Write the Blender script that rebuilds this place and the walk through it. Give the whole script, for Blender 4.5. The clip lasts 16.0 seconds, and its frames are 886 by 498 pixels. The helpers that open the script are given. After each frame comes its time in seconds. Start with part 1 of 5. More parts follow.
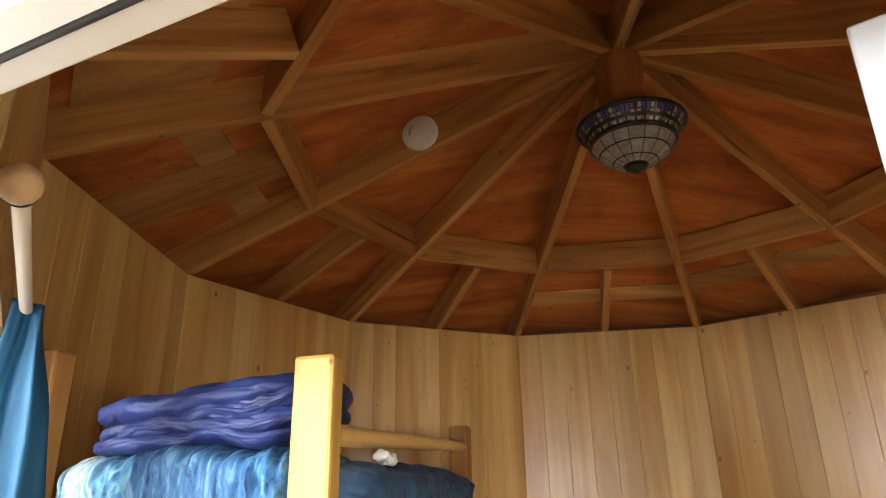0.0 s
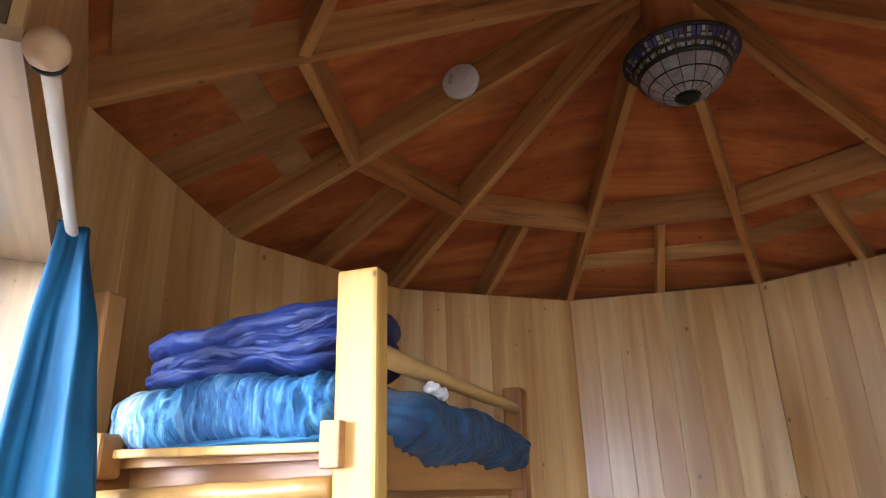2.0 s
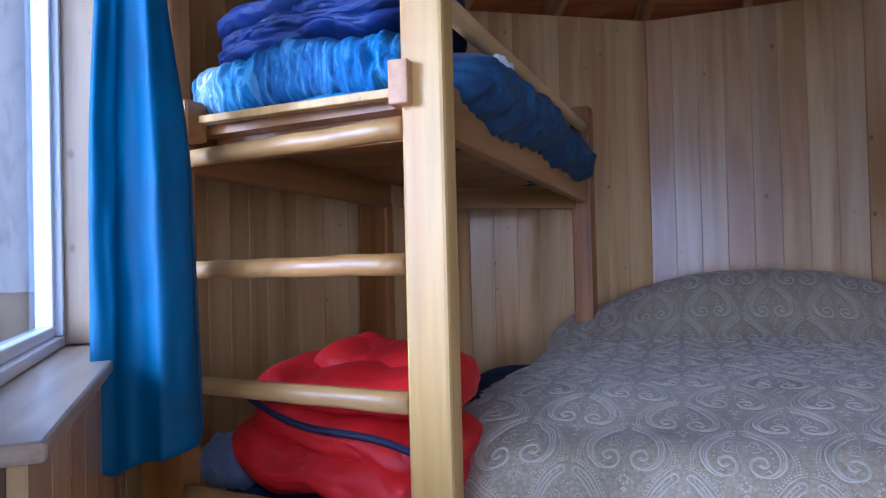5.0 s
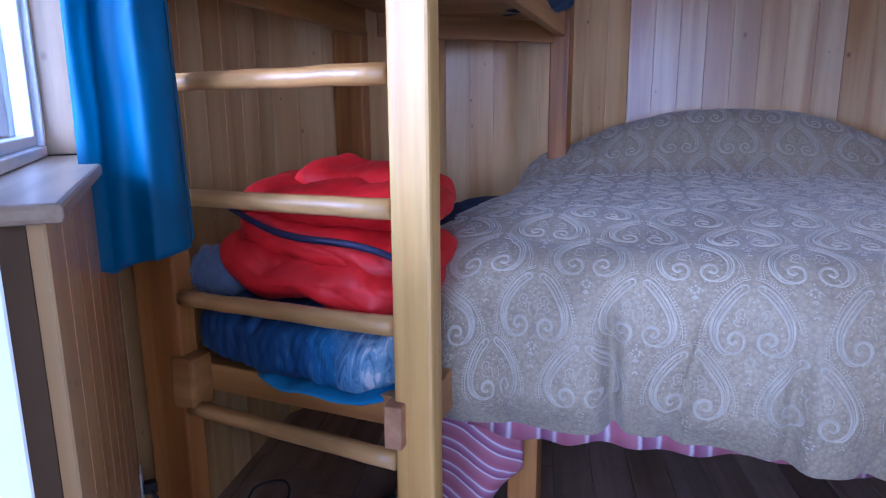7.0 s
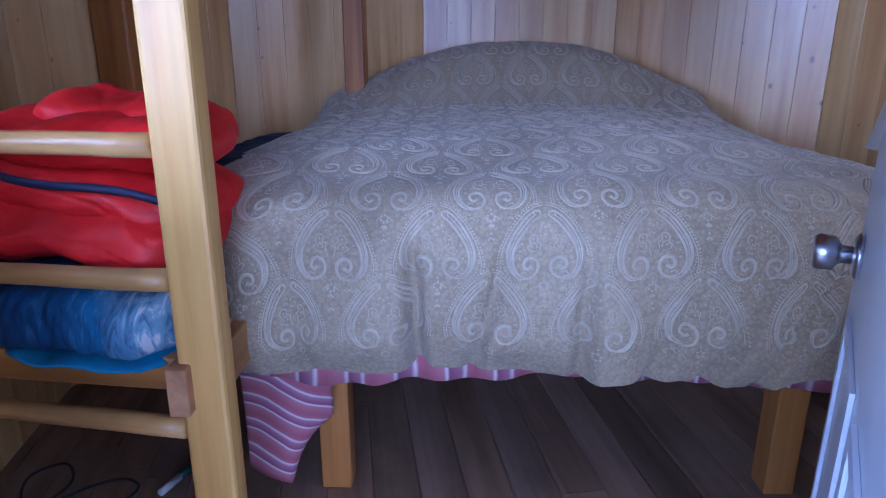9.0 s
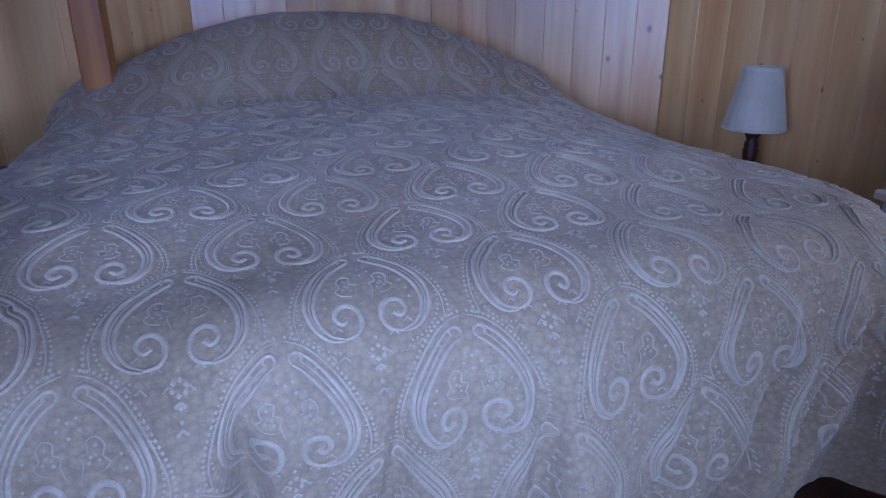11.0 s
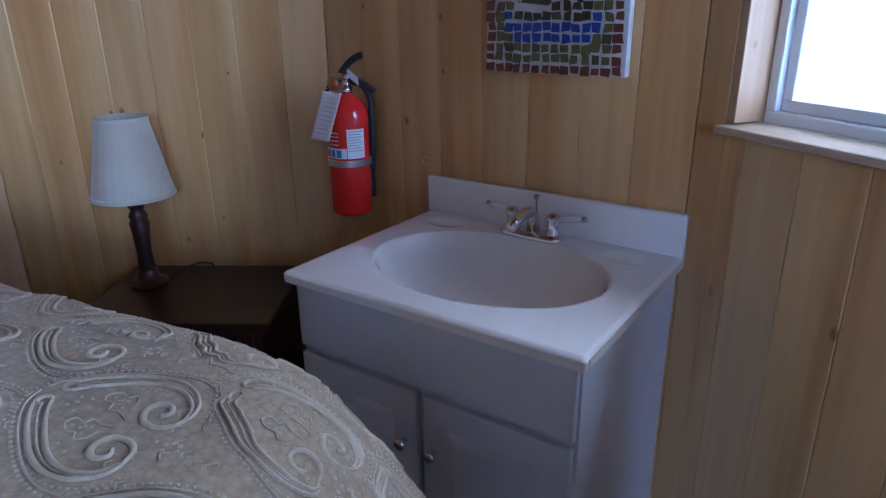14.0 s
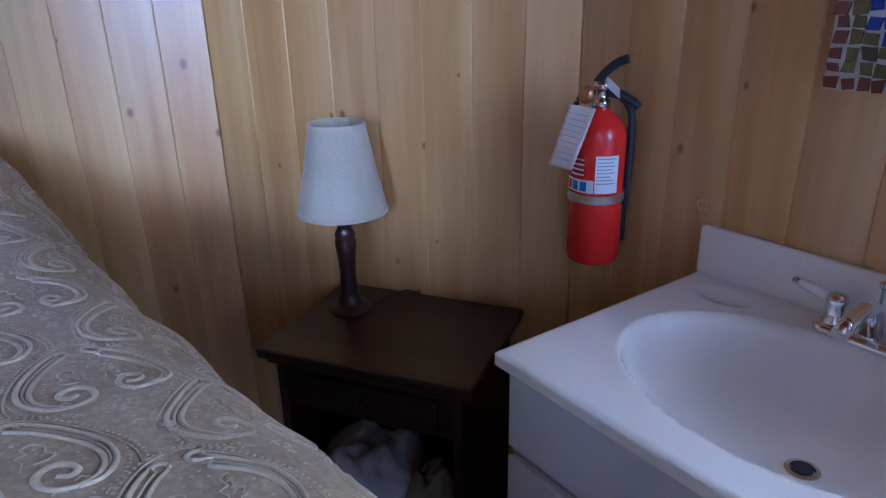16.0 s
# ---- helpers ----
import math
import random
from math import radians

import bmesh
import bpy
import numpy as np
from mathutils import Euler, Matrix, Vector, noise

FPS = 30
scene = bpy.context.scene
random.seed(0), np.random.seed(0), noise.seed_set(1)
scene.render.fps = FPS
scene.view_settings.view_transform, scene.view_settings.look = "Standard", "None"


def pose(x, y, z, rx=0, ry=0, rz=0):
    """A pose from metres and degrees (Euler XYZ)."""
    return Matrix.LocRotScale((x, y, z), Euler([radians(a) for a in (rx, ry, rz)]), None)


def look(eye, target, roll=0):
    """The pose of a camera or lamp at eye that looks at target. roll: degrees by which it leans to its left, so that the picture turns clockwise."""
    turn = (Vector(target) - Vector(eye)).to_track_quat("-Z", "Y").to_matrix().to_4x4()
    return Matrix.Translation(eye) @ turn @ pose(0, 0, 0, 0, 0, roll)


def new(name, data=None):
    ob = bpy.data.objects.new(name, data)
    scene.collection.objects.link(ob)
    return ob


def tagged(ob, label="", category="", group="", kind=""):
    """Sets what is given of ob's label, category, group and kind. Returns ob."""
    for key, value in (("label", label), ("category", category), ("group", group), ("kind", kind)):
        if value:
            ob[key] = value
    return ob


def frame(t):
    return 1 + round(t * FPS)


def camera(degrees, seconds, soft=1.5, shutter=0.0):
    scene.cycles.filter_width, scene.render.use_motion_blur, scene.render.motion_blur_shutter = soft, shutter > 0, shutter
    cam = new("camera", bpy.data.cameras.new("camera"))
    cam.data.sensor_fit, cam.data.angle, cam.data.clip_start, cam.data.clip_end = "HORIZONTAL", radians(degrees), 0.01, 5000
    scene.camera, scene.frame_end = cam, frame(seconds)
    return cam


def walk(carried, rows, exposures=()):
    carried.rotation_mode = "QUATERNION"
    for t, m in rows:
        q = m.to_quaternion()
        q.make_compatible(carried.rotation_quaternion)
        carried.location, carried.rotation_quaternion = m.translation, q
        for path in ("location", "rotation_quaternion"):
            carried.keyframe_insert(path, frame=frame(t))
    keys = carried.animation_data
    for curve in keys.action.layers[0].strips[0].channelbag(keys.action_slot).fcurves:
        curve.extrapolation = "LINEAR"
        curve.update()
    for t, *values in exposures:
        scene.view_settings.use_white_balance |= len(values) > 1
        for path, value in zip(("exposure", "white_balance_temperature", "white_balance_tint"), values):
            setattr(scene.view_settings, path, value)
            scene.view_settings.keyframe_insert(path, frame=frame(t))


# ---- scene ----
cam = camera(67.8, 16.0, soft=1.2)
# seconds, x, y, z, yaw, pitch, roll
ROWS = [
    (0.0, 0.0, 0.0, 1.7, 0.0, 20.38, 0.92),
    (0.5, 0.0076, 0.0255, 1.6745, 0.27, 20.57, 1.1),
    (1.0, 0.0127, 0.0553, 1.6345, 0.79, 20.53, 1.11),
    (1.5, 0.0068, 0.0833, 1.5946, 2.21, 20.48, 1.22),
    (2.0, 0.0026, 0.1088, 1.5538, 4.73, 20.27, 1.5),
    (2.5, 0.0026, 0.1241, 1.5104, 6.32, 17.81, 1.51),
    (3.0, -0.0017, 0.1343, 1.473, 7.39, 14.08, 1.37),
    (3.5, -0.0043, 0.1343, 1.4407, 8.11, 10.88, 1.43),
    (4.0, -0.0068, 0.1368, 1.3974, 8.98, 7.46, 1.41),
    (4.5, -0.011, 0.1386, 1.36, 9.93, 4.37, 1.71),
    (5.0, -0.0059, 0.1436, 1.3217, 10.47, 0.84, 1.39),
    (5.2, -0.0059, 0.1436, 1.3081, 10.68, -0.89, 1.17),
    (7.3, -0.0136, 0.0697, 1.2402, 6.81, -13.52, -0.23),
    (7.5, -0.011, 0.062, 1.2359, 4.69, -14.53, -0.04),
    (8.0, 0.0179, 0.0544, 1.2231, -1.35, -16.02, 0.18),
    (8.2, 0.0365, 0.0553, 1.2138, -3.35, -15.96, 0.17),
    (10.3, 0.0043, 0.6375, 1.2554, -16.86, -20.38, -0.13),
    (10.5, 0.0348, 0.7157, 1.2648, -19.46, -20.51, 0.11),
    (11.0, 0.0756, 0.8381, 1.264, -27.07, -20.45, 0.3),
    (11.5, 0.1249, 0.9486, 1.2767, -34.72, -20.68, 0.44),
    (12.0, 0.2142, 1.0038, 1.3022, -45.5, -20.83, 0.38),
    (12.5, 0.3434, 1.0557, 1.3166, -55.5, -21.05, 0.56),
    (13.0, 0.4667, 1.1339, 1.3302, -62.34, -21.2, 0.6),
    (13.5, 0.584, 1.1356, 1.3115, -68.92, -20.51, 0.47),
    (14.0, 0.7148, 1.1186, 1.3141, -73.17, -20.28, 0.67),
    (14.5, 0.8262, 1.1747, 1.3379, -72.37, -20.97, 1.17),
    (15.0, 0.9129, 1.2452, 1.3319, -63.04, -20.86, 1.11),
    (15.5, 1.0038, 1.3115, 1.3311, -56.46, -20.93, 1.22),
    (16.0, 1.0616, 1.3235, 1.3149, -53.35, -20.91, 1.2),
]
EXPOSURES = [(0.0, 0.0, 7600, 10), (1.0, 0.1, 7100, 12), (2.0, -0.1, 5900, 15), (3.5, -0.6, 4950, 17), (5.0, -1.0, 4400, 22), (7.5, -0.68, 4200, 29), (10.5, -1.12, 4100, 28), (12.5, -0.65, 4150, 24), (14.0, -0.58, 4200, 17), (16.0, -0.25, 4150, 19)]
walk(cam, [(t, pose(x, y, z, 90 + pitch, roll, yaw)) for t, x, y, z, yaw, pitch, roll in ROWS], EXPOSURES)

# ---- daylight ----
world = bpy.data.worlds.new("sky")
scene.world = world
world.use_nodes = True
wn = world.node_tree.nodes
sky = wn.new("ShaderNodeTexSky")
sky.sky_type, sky.sun_disc = "NISHITA", False
sky.sun_elevation, sky.sun_rotation = radians(59), radians(24)
wn["Background"].inputs["Strength"].default_value = 0.12
world.node_tree.links.new(sky.outputs["Color"], wn["Background"].inputs["Color"])
sun = new("sun", bpy.data.lights.new("sun", "SUN"))
sun.data.energy, sun.data.angle, sun.data.color = 3.0, radians(2), (1.0, 0.95, 0.88)
sun.matrix_world = look((0, 0, 8), (-0.25, -0.55, 7.0))


def area_light(name, eye, target, width, height, power, colour):
    ob = new(name, bpy.data.lights.new(name, "AREA"))
    ob.data.shape, ob.data.size, ob.data.size_y = "RECTANGLE", width, height
    ob.data.energy, ob.data.color = power, colour
    ob.matrix_world = look(eye, target)
    return ob


DAY = (0.80, 0.88, 1.0)
# the sky's light through the open door, from the porch, and through the two windows
area_light("door_daylight", (-1.25, -3.9, 1.95), (0.20, 1.15, 1.30), 5.0, 2.8, 960, DAY)
area_light("window_daylight", (-3.0, -0.80, 2.00), (1.05, 2.65, 1.15), 0.9, 1.0, 260, DAY)
area_light("side_window_daylight", (2.34, 0.02, 1.95), (1.15, 1.70, 0.85), 0.8, 0.8, 25, (1.0, 0.96, 0.88))

# ---- materials ----
def node_material(name):
    m = bpy.data.materials.new(name)
    m.use_nodes = True
    t = m.node_tree
    return m, t, t.nodes["Principled BSDF"]


def add(t, kind, **inputs):
    n = t.nodes.new(kind)
    for k, v in inputs.items():
        n.inputs[k.replace("_", " ")].default_value = v
    return n


def ramp(t, fac, stops):
    r = t.nodes.new("ShaderNodeValToRGB")
    e = r.color_ramp.elements
    while len(e) < len(stops):
        e.new(0.5)
    for el, (p, c) in zip(e, stops):
        el.position, el.color = p, (*c, 1)
    t.links.new(fac, r.inputs["Fac"])
    return r.outputs["Color"]


def mix(t, a, b, fac, mode="MIX"):
    n = t.nodes.new("ShaderNodeMix")
    n.data_type, n.blend_type = "RGBA", mode
    for socket, v in ((n.inputs[0], fac), (n.inputs[6], a), (n.inputs[7], b)):
        if isinstance(v, (int, float)):
            socket.default_value = v
        elif isinstance(v, tuple):
            socket.default_value = (*v, 1)
        else:
            t.links.new(v, socket)
    return n.outputs[2]


def coords(t, scale, random_shift=True):
    tc = t.nodes.new("ShaderNodeTexCoord")
    mp = t.nodes.new("ShaderNodeMapping")
    mp.inputs["Scale"].default_value = scale
    t.links.new(tc.outputs["Object"], mp.inputs["Vector"])
    if random_shift:
        oi = t.nodes.new("ShaderNodeObjectInfo")
        mul = t.nodes.new("ShaderNodeVectorMath")
        mul.operation = "MULTIPLY"
        cmb = t.nodes.new("ShaderNodeCombineXYZ")
        for k in range(3):
            t.links.new(oi.outputs["Random"], cmb.inputs[k])
        t.links.new(cmb.outputs[0], mul.inputs[0])
        mul.inputs[1].default_value = (37.0, 53.0, 71.0)
        t.links.new(mul.outputs[0], mp.inputs["Location"])
        return mp.outputs["Vector"], oi.outputs["Random"]
    return mp.outputs["Vector"], None


def bump(t, bsdf, height, strength, distance):
    b = add(t, "ShaderNodeBump", Strength=strength, Distance=distance)
    t.links.new(height, b.inputs["Height"])
    t.links.new(b.outputs["Normal"], bsdf.inputs["Normal"])


def wood(name, dark, mid, light, axis="z", rough=0.42, knots=0.0, vary=0.25, coarse=6.0, stain=0.0, coat=0.0, grain=0.55, coat_rough=0.25, streaks=0.0):
    """Sawn or planed wood, with grain along an axis, knots and a tone of its own for each piece."""
    m, t, b = node_material(name)
    fine = {"x": (2.0, 45, 45), "y": (45, 2.0, 45), "z": (45, 45, 2.0)}[axis]
    broad = {"x": (0.5, 7, 7), "y": (7, 0.5, 7), "z": (7, 7, 0.5)}[axis]
    v1, rnd = coords(t, fine)
    v2, _ = coords(t, broad)
    n1 = add(t, "ShaderNodeTexNoise", Scale=1.0, Detail=4.0, Roughness=0.6)
    n2 = add(t, "ShaderNodeTexNoise", Scale=coarse / 6.0, Detail=3.0, Distortion=0.8)
    t.links.new(v1, n1.inputs["Vector"])
    t.links.new(v2, n2.inputs["Vector"])
    col = ramp(t, n2.outputs["Fac"], ((0.35, dark), (0.5, mid), (0.65, light)))
    g = ramp(t, n1.outputs["Fac"], ((0.3, (0.62, 0.58, 0.52)), (0.6, (1, 1, 1))))
    col = mix(t, col, g, grain, "MULTIPLY")
    tone = ramp(t, rnd, ((0.0, (1 - vary,) * 3), (0.3, (1, 0.92, 0.84)), (0.6, (1, 0.99, 0.92)), (1.0, (1 + vary * 0.4, 1 + vary * 0.42, 1 + vary * 0.5))))
    col = mix(t, col, tone, 1.0, "MULTIPLY")
    if knots:
        vk, _ = coords(t, (15.0, 15.0, 10.0))
        k = add(t, "ShaderNodeTexVoronoi", Scale=1.0)
        t.links.new(vk, k.inputs["Vector"])
        pick = t.nodes.new("ShaderNodeSeparateColor")
        t.links.new(k.outputs["Color"], pick.inputs[0])
        size = t.nodes.new("ShaderNodeMath")
        size.operation, size.inputs[1].default_value, size.inputs[2].default_value = "MULTIPLY_ADD", 1.8, 0.65
        t.links.new(pick.outputs[1], size.inputs[0])
        reach = t.nodes.new("ShaderNodeMath")
        reach.operation = "MULTIPLY"
        t.links.new(k.outputs["Distance"], reach.inputs[0])
        t.links.new(size.outputs[0], reach.inputs[1])
        mask = ramp(t, reach.outputs[0], ((0.0, (1, 1, 1)), (0.065, (0.85, 0.85, 0.85)), (0.125, (0, 0, 0))))
        few = t.nodes.new("ShaderNodeMath")
        few.operation, few.inputs[1].default_value = "GREATER_THAN", 0.44
        t.links.new(pick.outputs[0], few.inputs[0])
        both = t.nodes.new("ShaderNodeMath")
        both.operation = "MULTIPLY"
        t.links.new(mask, both.inputs[0])
        t.links.new(few.outputs[0], both.inputs[1])
        mask = both.outputs[0]
        sc = t.nodes.new("ShaderNodeMath")
        sc.operation, sc.inputs[1].default_value = "MULTIPLY", knots
        t.links.new(mask, sc.inputs[0])
        col = mix(t, col, tuple(c * f for c, f in zip(dark, (0.34, 0.24, 0.18))), sc.outputs[0])
    if stain:
        vs, _ = coords(t, (1.3, 1.3, 1.3))
        s = add(t, "ShaderNodeTexNoise", Scale=1.6, Detail=5.0, Roughness=0.65)
        t.links.new(vs, s.inputs["Vector"])
        sm = ramp(t, s.outputs["Fac"], ((0.50, (1, 1, 1)), (0.66, (1 - stain,) * 3)))
        col = mix(t, col, sm, 1.0, "MULTIPLY")
    if streaks:
        # dark weather marks that run with the grain, with ragged ends
        long = {"x": (1.1, 16, 16), "y": (16, 1.1, 16), "z": (16, 16, 1.1)}[axis]
        vl, _ = coords(t, long)
        s = add(t, "ShaderNodeTexNoise", Scale=1.0, Detail=6.0, Roughness=0.7, Distortion=0.4)
        t.links.new(vl, s.inputs["Vector"])
        sm = ramp(t, s.outputs["Fac"], ((0.58, (1, 1, 1)), (0.64, (1 - 0.5 * streaks,) * 3), (0.72, (1 - streaks,) * 3)))
        col = mix(t, col, sm, 1.0, "MULTIPLY")
    t.links.new(col, b.inputs["Base Color"])
    b.inputs["Roughness"].default_value = rough
    b.inputs["Coat Weight"].default_value = coat
    b.inputs["Coat Roughness"].default_value = coat_rough
    bump(t, b, n1.outputs["Fac"], 0.25, 0.002)
    return m


def plain(name, colour, rough=0.5, metal=0.0, vary=0.12, scale=12.0, bumps=0.1, sheen=0.0, coat=0.0):
    """Paint, metal, ceramic or plastic with slight dirt and unevenness."""
    m, t, b = node_material(name)
    v, _ = coords(t, (scale,) * 3)
    n = add(t, "ShaderNodeTexNoise", Scale=1.0, Detail=5.0, Roughness=0.6)
    t.links.new(v, n.inputs["Vector"])
    col = ramp(t, n.outputs["Fac"], ((0.3, tuple(c * (1 - vary) for c in colour)), (0.65, colour)))
    t.links.new(col, b.inputs["Base Color"])
    b.inputs["Roughness"].default_value, b.inputs["Metallic"].default_value = rough, metal
    b.inputs["Sheen Weight"].default_value, b.inputs["Coat Weight"].default_value = sheen, coat
    if bumps:
        bump(t, b, n.outputs["Fac"], bumps, 0.003)
    return m


def cloth(name, dark, light, scale=9.0, rough=0.85, sheen=0.3, weave=500.0, stretch=(1, 1, 1), wrinkle=0.4, figure=0.0):
    m, t, b = node_material(name)
    v, _ = coords(t, tuple(scale * q for q in stretch))
    n = add(t, "ShaderNodeTexNoise", Scale=1.0, Detail=5.0, Roughness=0.6, Distortion=0.6)
    t.links.new(v, n.inputs["Vector"])
    col = ramp(t, n.outputs["Fac"], ((0.34, dark), (0.66, light)))
    vw, _ = coords(t, (weave,) * 3)
    w = add(t, "ShaderNodeTexNoise", Scale=1.0, Detail=1.0)
    t.links.new(vw, w.inputs["Vector"])
    col = mix(t, col, ramp(t, w.outputs["Fac"], ((0.35, (0.8, 0.8, 0.8)), (0.65, (1, 1, 1)))), 0.7, "MULTIPLY")
    height = n.outputs["Fac"]
    if figure:
        # small leaves and dots woven into the ground of the cloth
        vf, _ = coords(t, (95, 95, 95), False)
        k = add(t, "ShaderNodeTexVoronoi", Scale=1.0, Randomness=0.85)
        t.links.new(vf, k.inputs["Vector"])
        col = mix(t, col, ramp(t, k.outputs["Distance"], ((0.15, (1.28, 1.28, 1.28)), (0.45, (1.08, 1.08, 1.08)), (0.75, (0.86, 0.86, 0.86)))), figure, "MULTIPLY")
        sub = t.nodes.new("ShaderNodeMath")
        sub.operation, sub.inputs[1].default_value = "MULTIPLY_ADD", -0.12
        t.links.new(k.outputs["Distance"], sub.inputs[0])
        t.links.new(height, sub.inputs[2])
        height = sub.outputs[0]
    t.links.new(col, b.inputs["Base Color"])
    b.inputs["Roughness"].default_value, b.inputs["Sheen Weight"].default_value = rough, sheen
    bump(t, b, height, wrinkle, 0.008)
    return m


PINE = wood("pine_board", (0.50, 0.27, 0.080), (0.625, 0.385, 0.140), (0.70, 0.475, 0.20), knots=0.9, vary=0.12, rough=0.40, coat=0.5, coat_rough=0.28, grain=0.3)
PINE_TRIM = wood("pine_trim", (0.40, 0.26, 0.135), (0.51, 0.36, 0.205), (0.60, 0.45, 0.28), axis="x", knots=0.5, vary=0.1, rough=0.4)
WALL_CORE = plain("wall_core", (0.16, 0.10, 0.05), 0.9)
DECK = wood("roof_plywood", (0.36, 0.085, 0.016), (0.50, 0.135, 0.026), (0.60, 0.20, 0.045), axis="x", knots=0.7, rough=0.7, coarse=5.0, stain=0.35)
DECK_PALE = wood("roof_plank", (0.42, 0.20, 0.06), (0.54, 0.28, 0.09), (0.62, 0.35, 0.12), axis="x", knots=0.4, rough=0.7)
RAFTER = wood("rafter_wood", (0.33, 0.135, 0.034), (0.47, 0.215, 0.058), (0.58, 0.30, 0.095), axis="x", knots=0.8, rough=0.6, vary=0.28, streaks=0.7, coarse=9.0)
HUB_WOOD = wood("hub_log", (0.20, 0.06, 0.02), (0.34, 0.11, 0.03), (0.42, 0.17, 0.06), axis="z", rough=0.5, stain=0.4)
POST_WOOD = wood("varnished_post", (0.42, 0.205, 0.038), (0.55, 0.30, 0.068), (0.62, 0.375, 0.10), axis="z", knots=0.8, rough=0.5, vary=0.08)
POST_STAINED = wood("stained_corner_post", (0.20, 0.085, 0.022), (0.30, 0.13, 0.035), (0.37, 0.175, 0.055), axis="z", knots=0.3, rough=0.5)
RAIL_WOOD = wood("bunk_rail", (0.25, 0.10, 0.02), (0.36, 0.16, 0.035), (0.43, 0.215, 0.055), axis="x", knots=0.4, rough=0.45, vary=0.15)
# weathered eave boards, toned down further for the shade above the wall
EAVE = wood("eave_board", (0.12, 0.04, 0.012), (0.26, 0.09, 0.022), (0.38, 0.14, 0.04), axis="x", rough=0.7, streaks=0.8)
# darker than the front post: the curtain's shade is put into this colour
POST_SHADED = wood("bunk_back_post", (0.25, 0.090, 0.013), (0.37, 0.145, 0.024), (0.44, 0.195, 0.042), axis="z", knots=0.4, rough=0.45, vary=0.15)
POLE_WOOD = wood("peeled_pole", (0.40, 0.20, 0.05), (0.55, 0.32, 0.10), (0.66, 0.43, 0.17), axis="x", knots=0.5, rough=0.38, vary=0.1, stain=0.3)
END_GRAIN = wood("end_grain", (0.36, 0.17, 0.07), (0.50, 0.26, 0.11), (0.58, 0.33, 0.15), axis="x", rough=0.6)
FLOOR_WOOD = wood("floor_plank", (0.19, 0.115, 0.070), (0.27, 0.17, 0.108), (0.34, 0.225, 0.15), axis="y", knots=0.3, rough=0.45, vary=0.25, stain=0.3)
DARK_WOOD = wood("dark_stained_wood", (0.020, 0.005, 0.003), (0.034, 0.009, 0.005), (0.050, 0.015, 0.008), axis="x", rough=0.36, vary=0.1, coat=0.1)
WHITE_PAINT = plain("white_paint", (0.78, 0.79, 0.78), 0.35, vary=0.06)
DOOR_PAINT = plain("door_paint", (0.62, 0.64, 0.67), 0.3, vary=0.05)
VINYL = plain("window_vinyl", (0.80, 0.81, 0.80), 0.3, vary=0.04)
BLACK_RUBBER = plain("black_rubber", (0.02, 0.02, 0.022), 0.6)
CHROME = plain("chrome", (0.82, 0.83, 0.85), 0.08, 1.0, vary=0.05, bumps=0.0)
STEEL = plain("brushed_steel", (0.62, 0.63, 0.65), 0.28, 1.0, vary=0.1)
BRASS = plain("brass", (0.55, 0.30, 0.16), 0.35, 1.0)
MARBLE = plain("cultured_marble", (0.84, 0.80, 0.73), 0.08, vary=0.05, scale=5.0, bumps=0.02, coat=0.6)
CABINET = plain("white_cabinet", (0.58, 0.58, 0.60), 0.4, vary=0.05)
RED_PAINT = plain("red_paint", (0.62, 0.018, 0.012), 0.22, vary=0.08, coat=0.4)
PAPER = plain("paper", (0.60, 0.49, 0.41), 0.8, vary=0.08)
INK = plain("ink", (0.08, 0.08, 0.09), 0.8)
BLUE_INK = plain("blue_print", (0.05, 0.22, 0.62), 0.6)
CERAMIC_WHITE = plain("white_ceramic", (0.80, 0.79, 0.76), 0.15, vary=0.04, bumps=0.0)
PLASTIC_WHITE = plain("white_plastic", (0.74, 0.72, 0.67), 0.4, vary=0.06)
LINEN = cloth("lampshade_cloth", (0.50, 0.43, 0.30), (0.60, 0.53, 0.39), scale=4.0, weave=350.0, wrinkle=0.15)
CURTAIN = cloth("teal_curtain", (0.002, 0.070, 0.150), (0.003, 0.098, 0.198), scale=5.0, weave=600.0, wrinkle=0.2, rough=0.7, sheen=0.0)
RED_NYLON = cloth("red_nylon", (0.58, 0.006, 0.005), (0.74, 0.014, 0.010), scale=9.0, weave=400.0, sheen=0.0, rough=0.55, wrinkle=0.5)
NAVY_NYLON = cloth("navy_nylon", (0.004, 0.009, 0.058), (0.009, 0.024, 0.125), scale=11.0, weave=400.0, sheen=0.0, rough=0.6, wrinkle=0.5)
INDIGO = cloth("indigo_sheet", (0.005, 0.016, 0.046), (0.013, 0.055, 0.11), scale=14.0, weave=300.0, wrinkle=0.9, sheen=0.05)
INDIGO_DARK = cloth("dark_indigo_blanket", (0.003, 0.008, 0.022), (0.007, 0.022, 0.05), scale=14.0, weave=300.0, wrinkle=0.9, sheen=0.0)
PALE_BLUE = cloth("pale_blue_cotton", (0.03, 0.15, 0.28), (0.05, 0.21, 0.37), scale=12.0, weave=400.0, sheen=0.0)
COVER = cloth("taupe_bedspread", (0.275, 0.205, 0.117), (0.345, 0.263, 0.153), scale=5.0, weave=260.0, sheen=0.15, wrinkle=0.25, figure=0.8)
BROCADE = cloth("silvery_brocade", (0.39, 0.312, 0.200), (0.485, 0.397, 0.265), scale=30.0, weave=300.0, rough=0.42, sheen=0.15, wrinkle=0.3)
GROUND = plain("forest_ground", (0.34, 0.27, 0.17), 0.95, vary=0.5, scale=1.5)


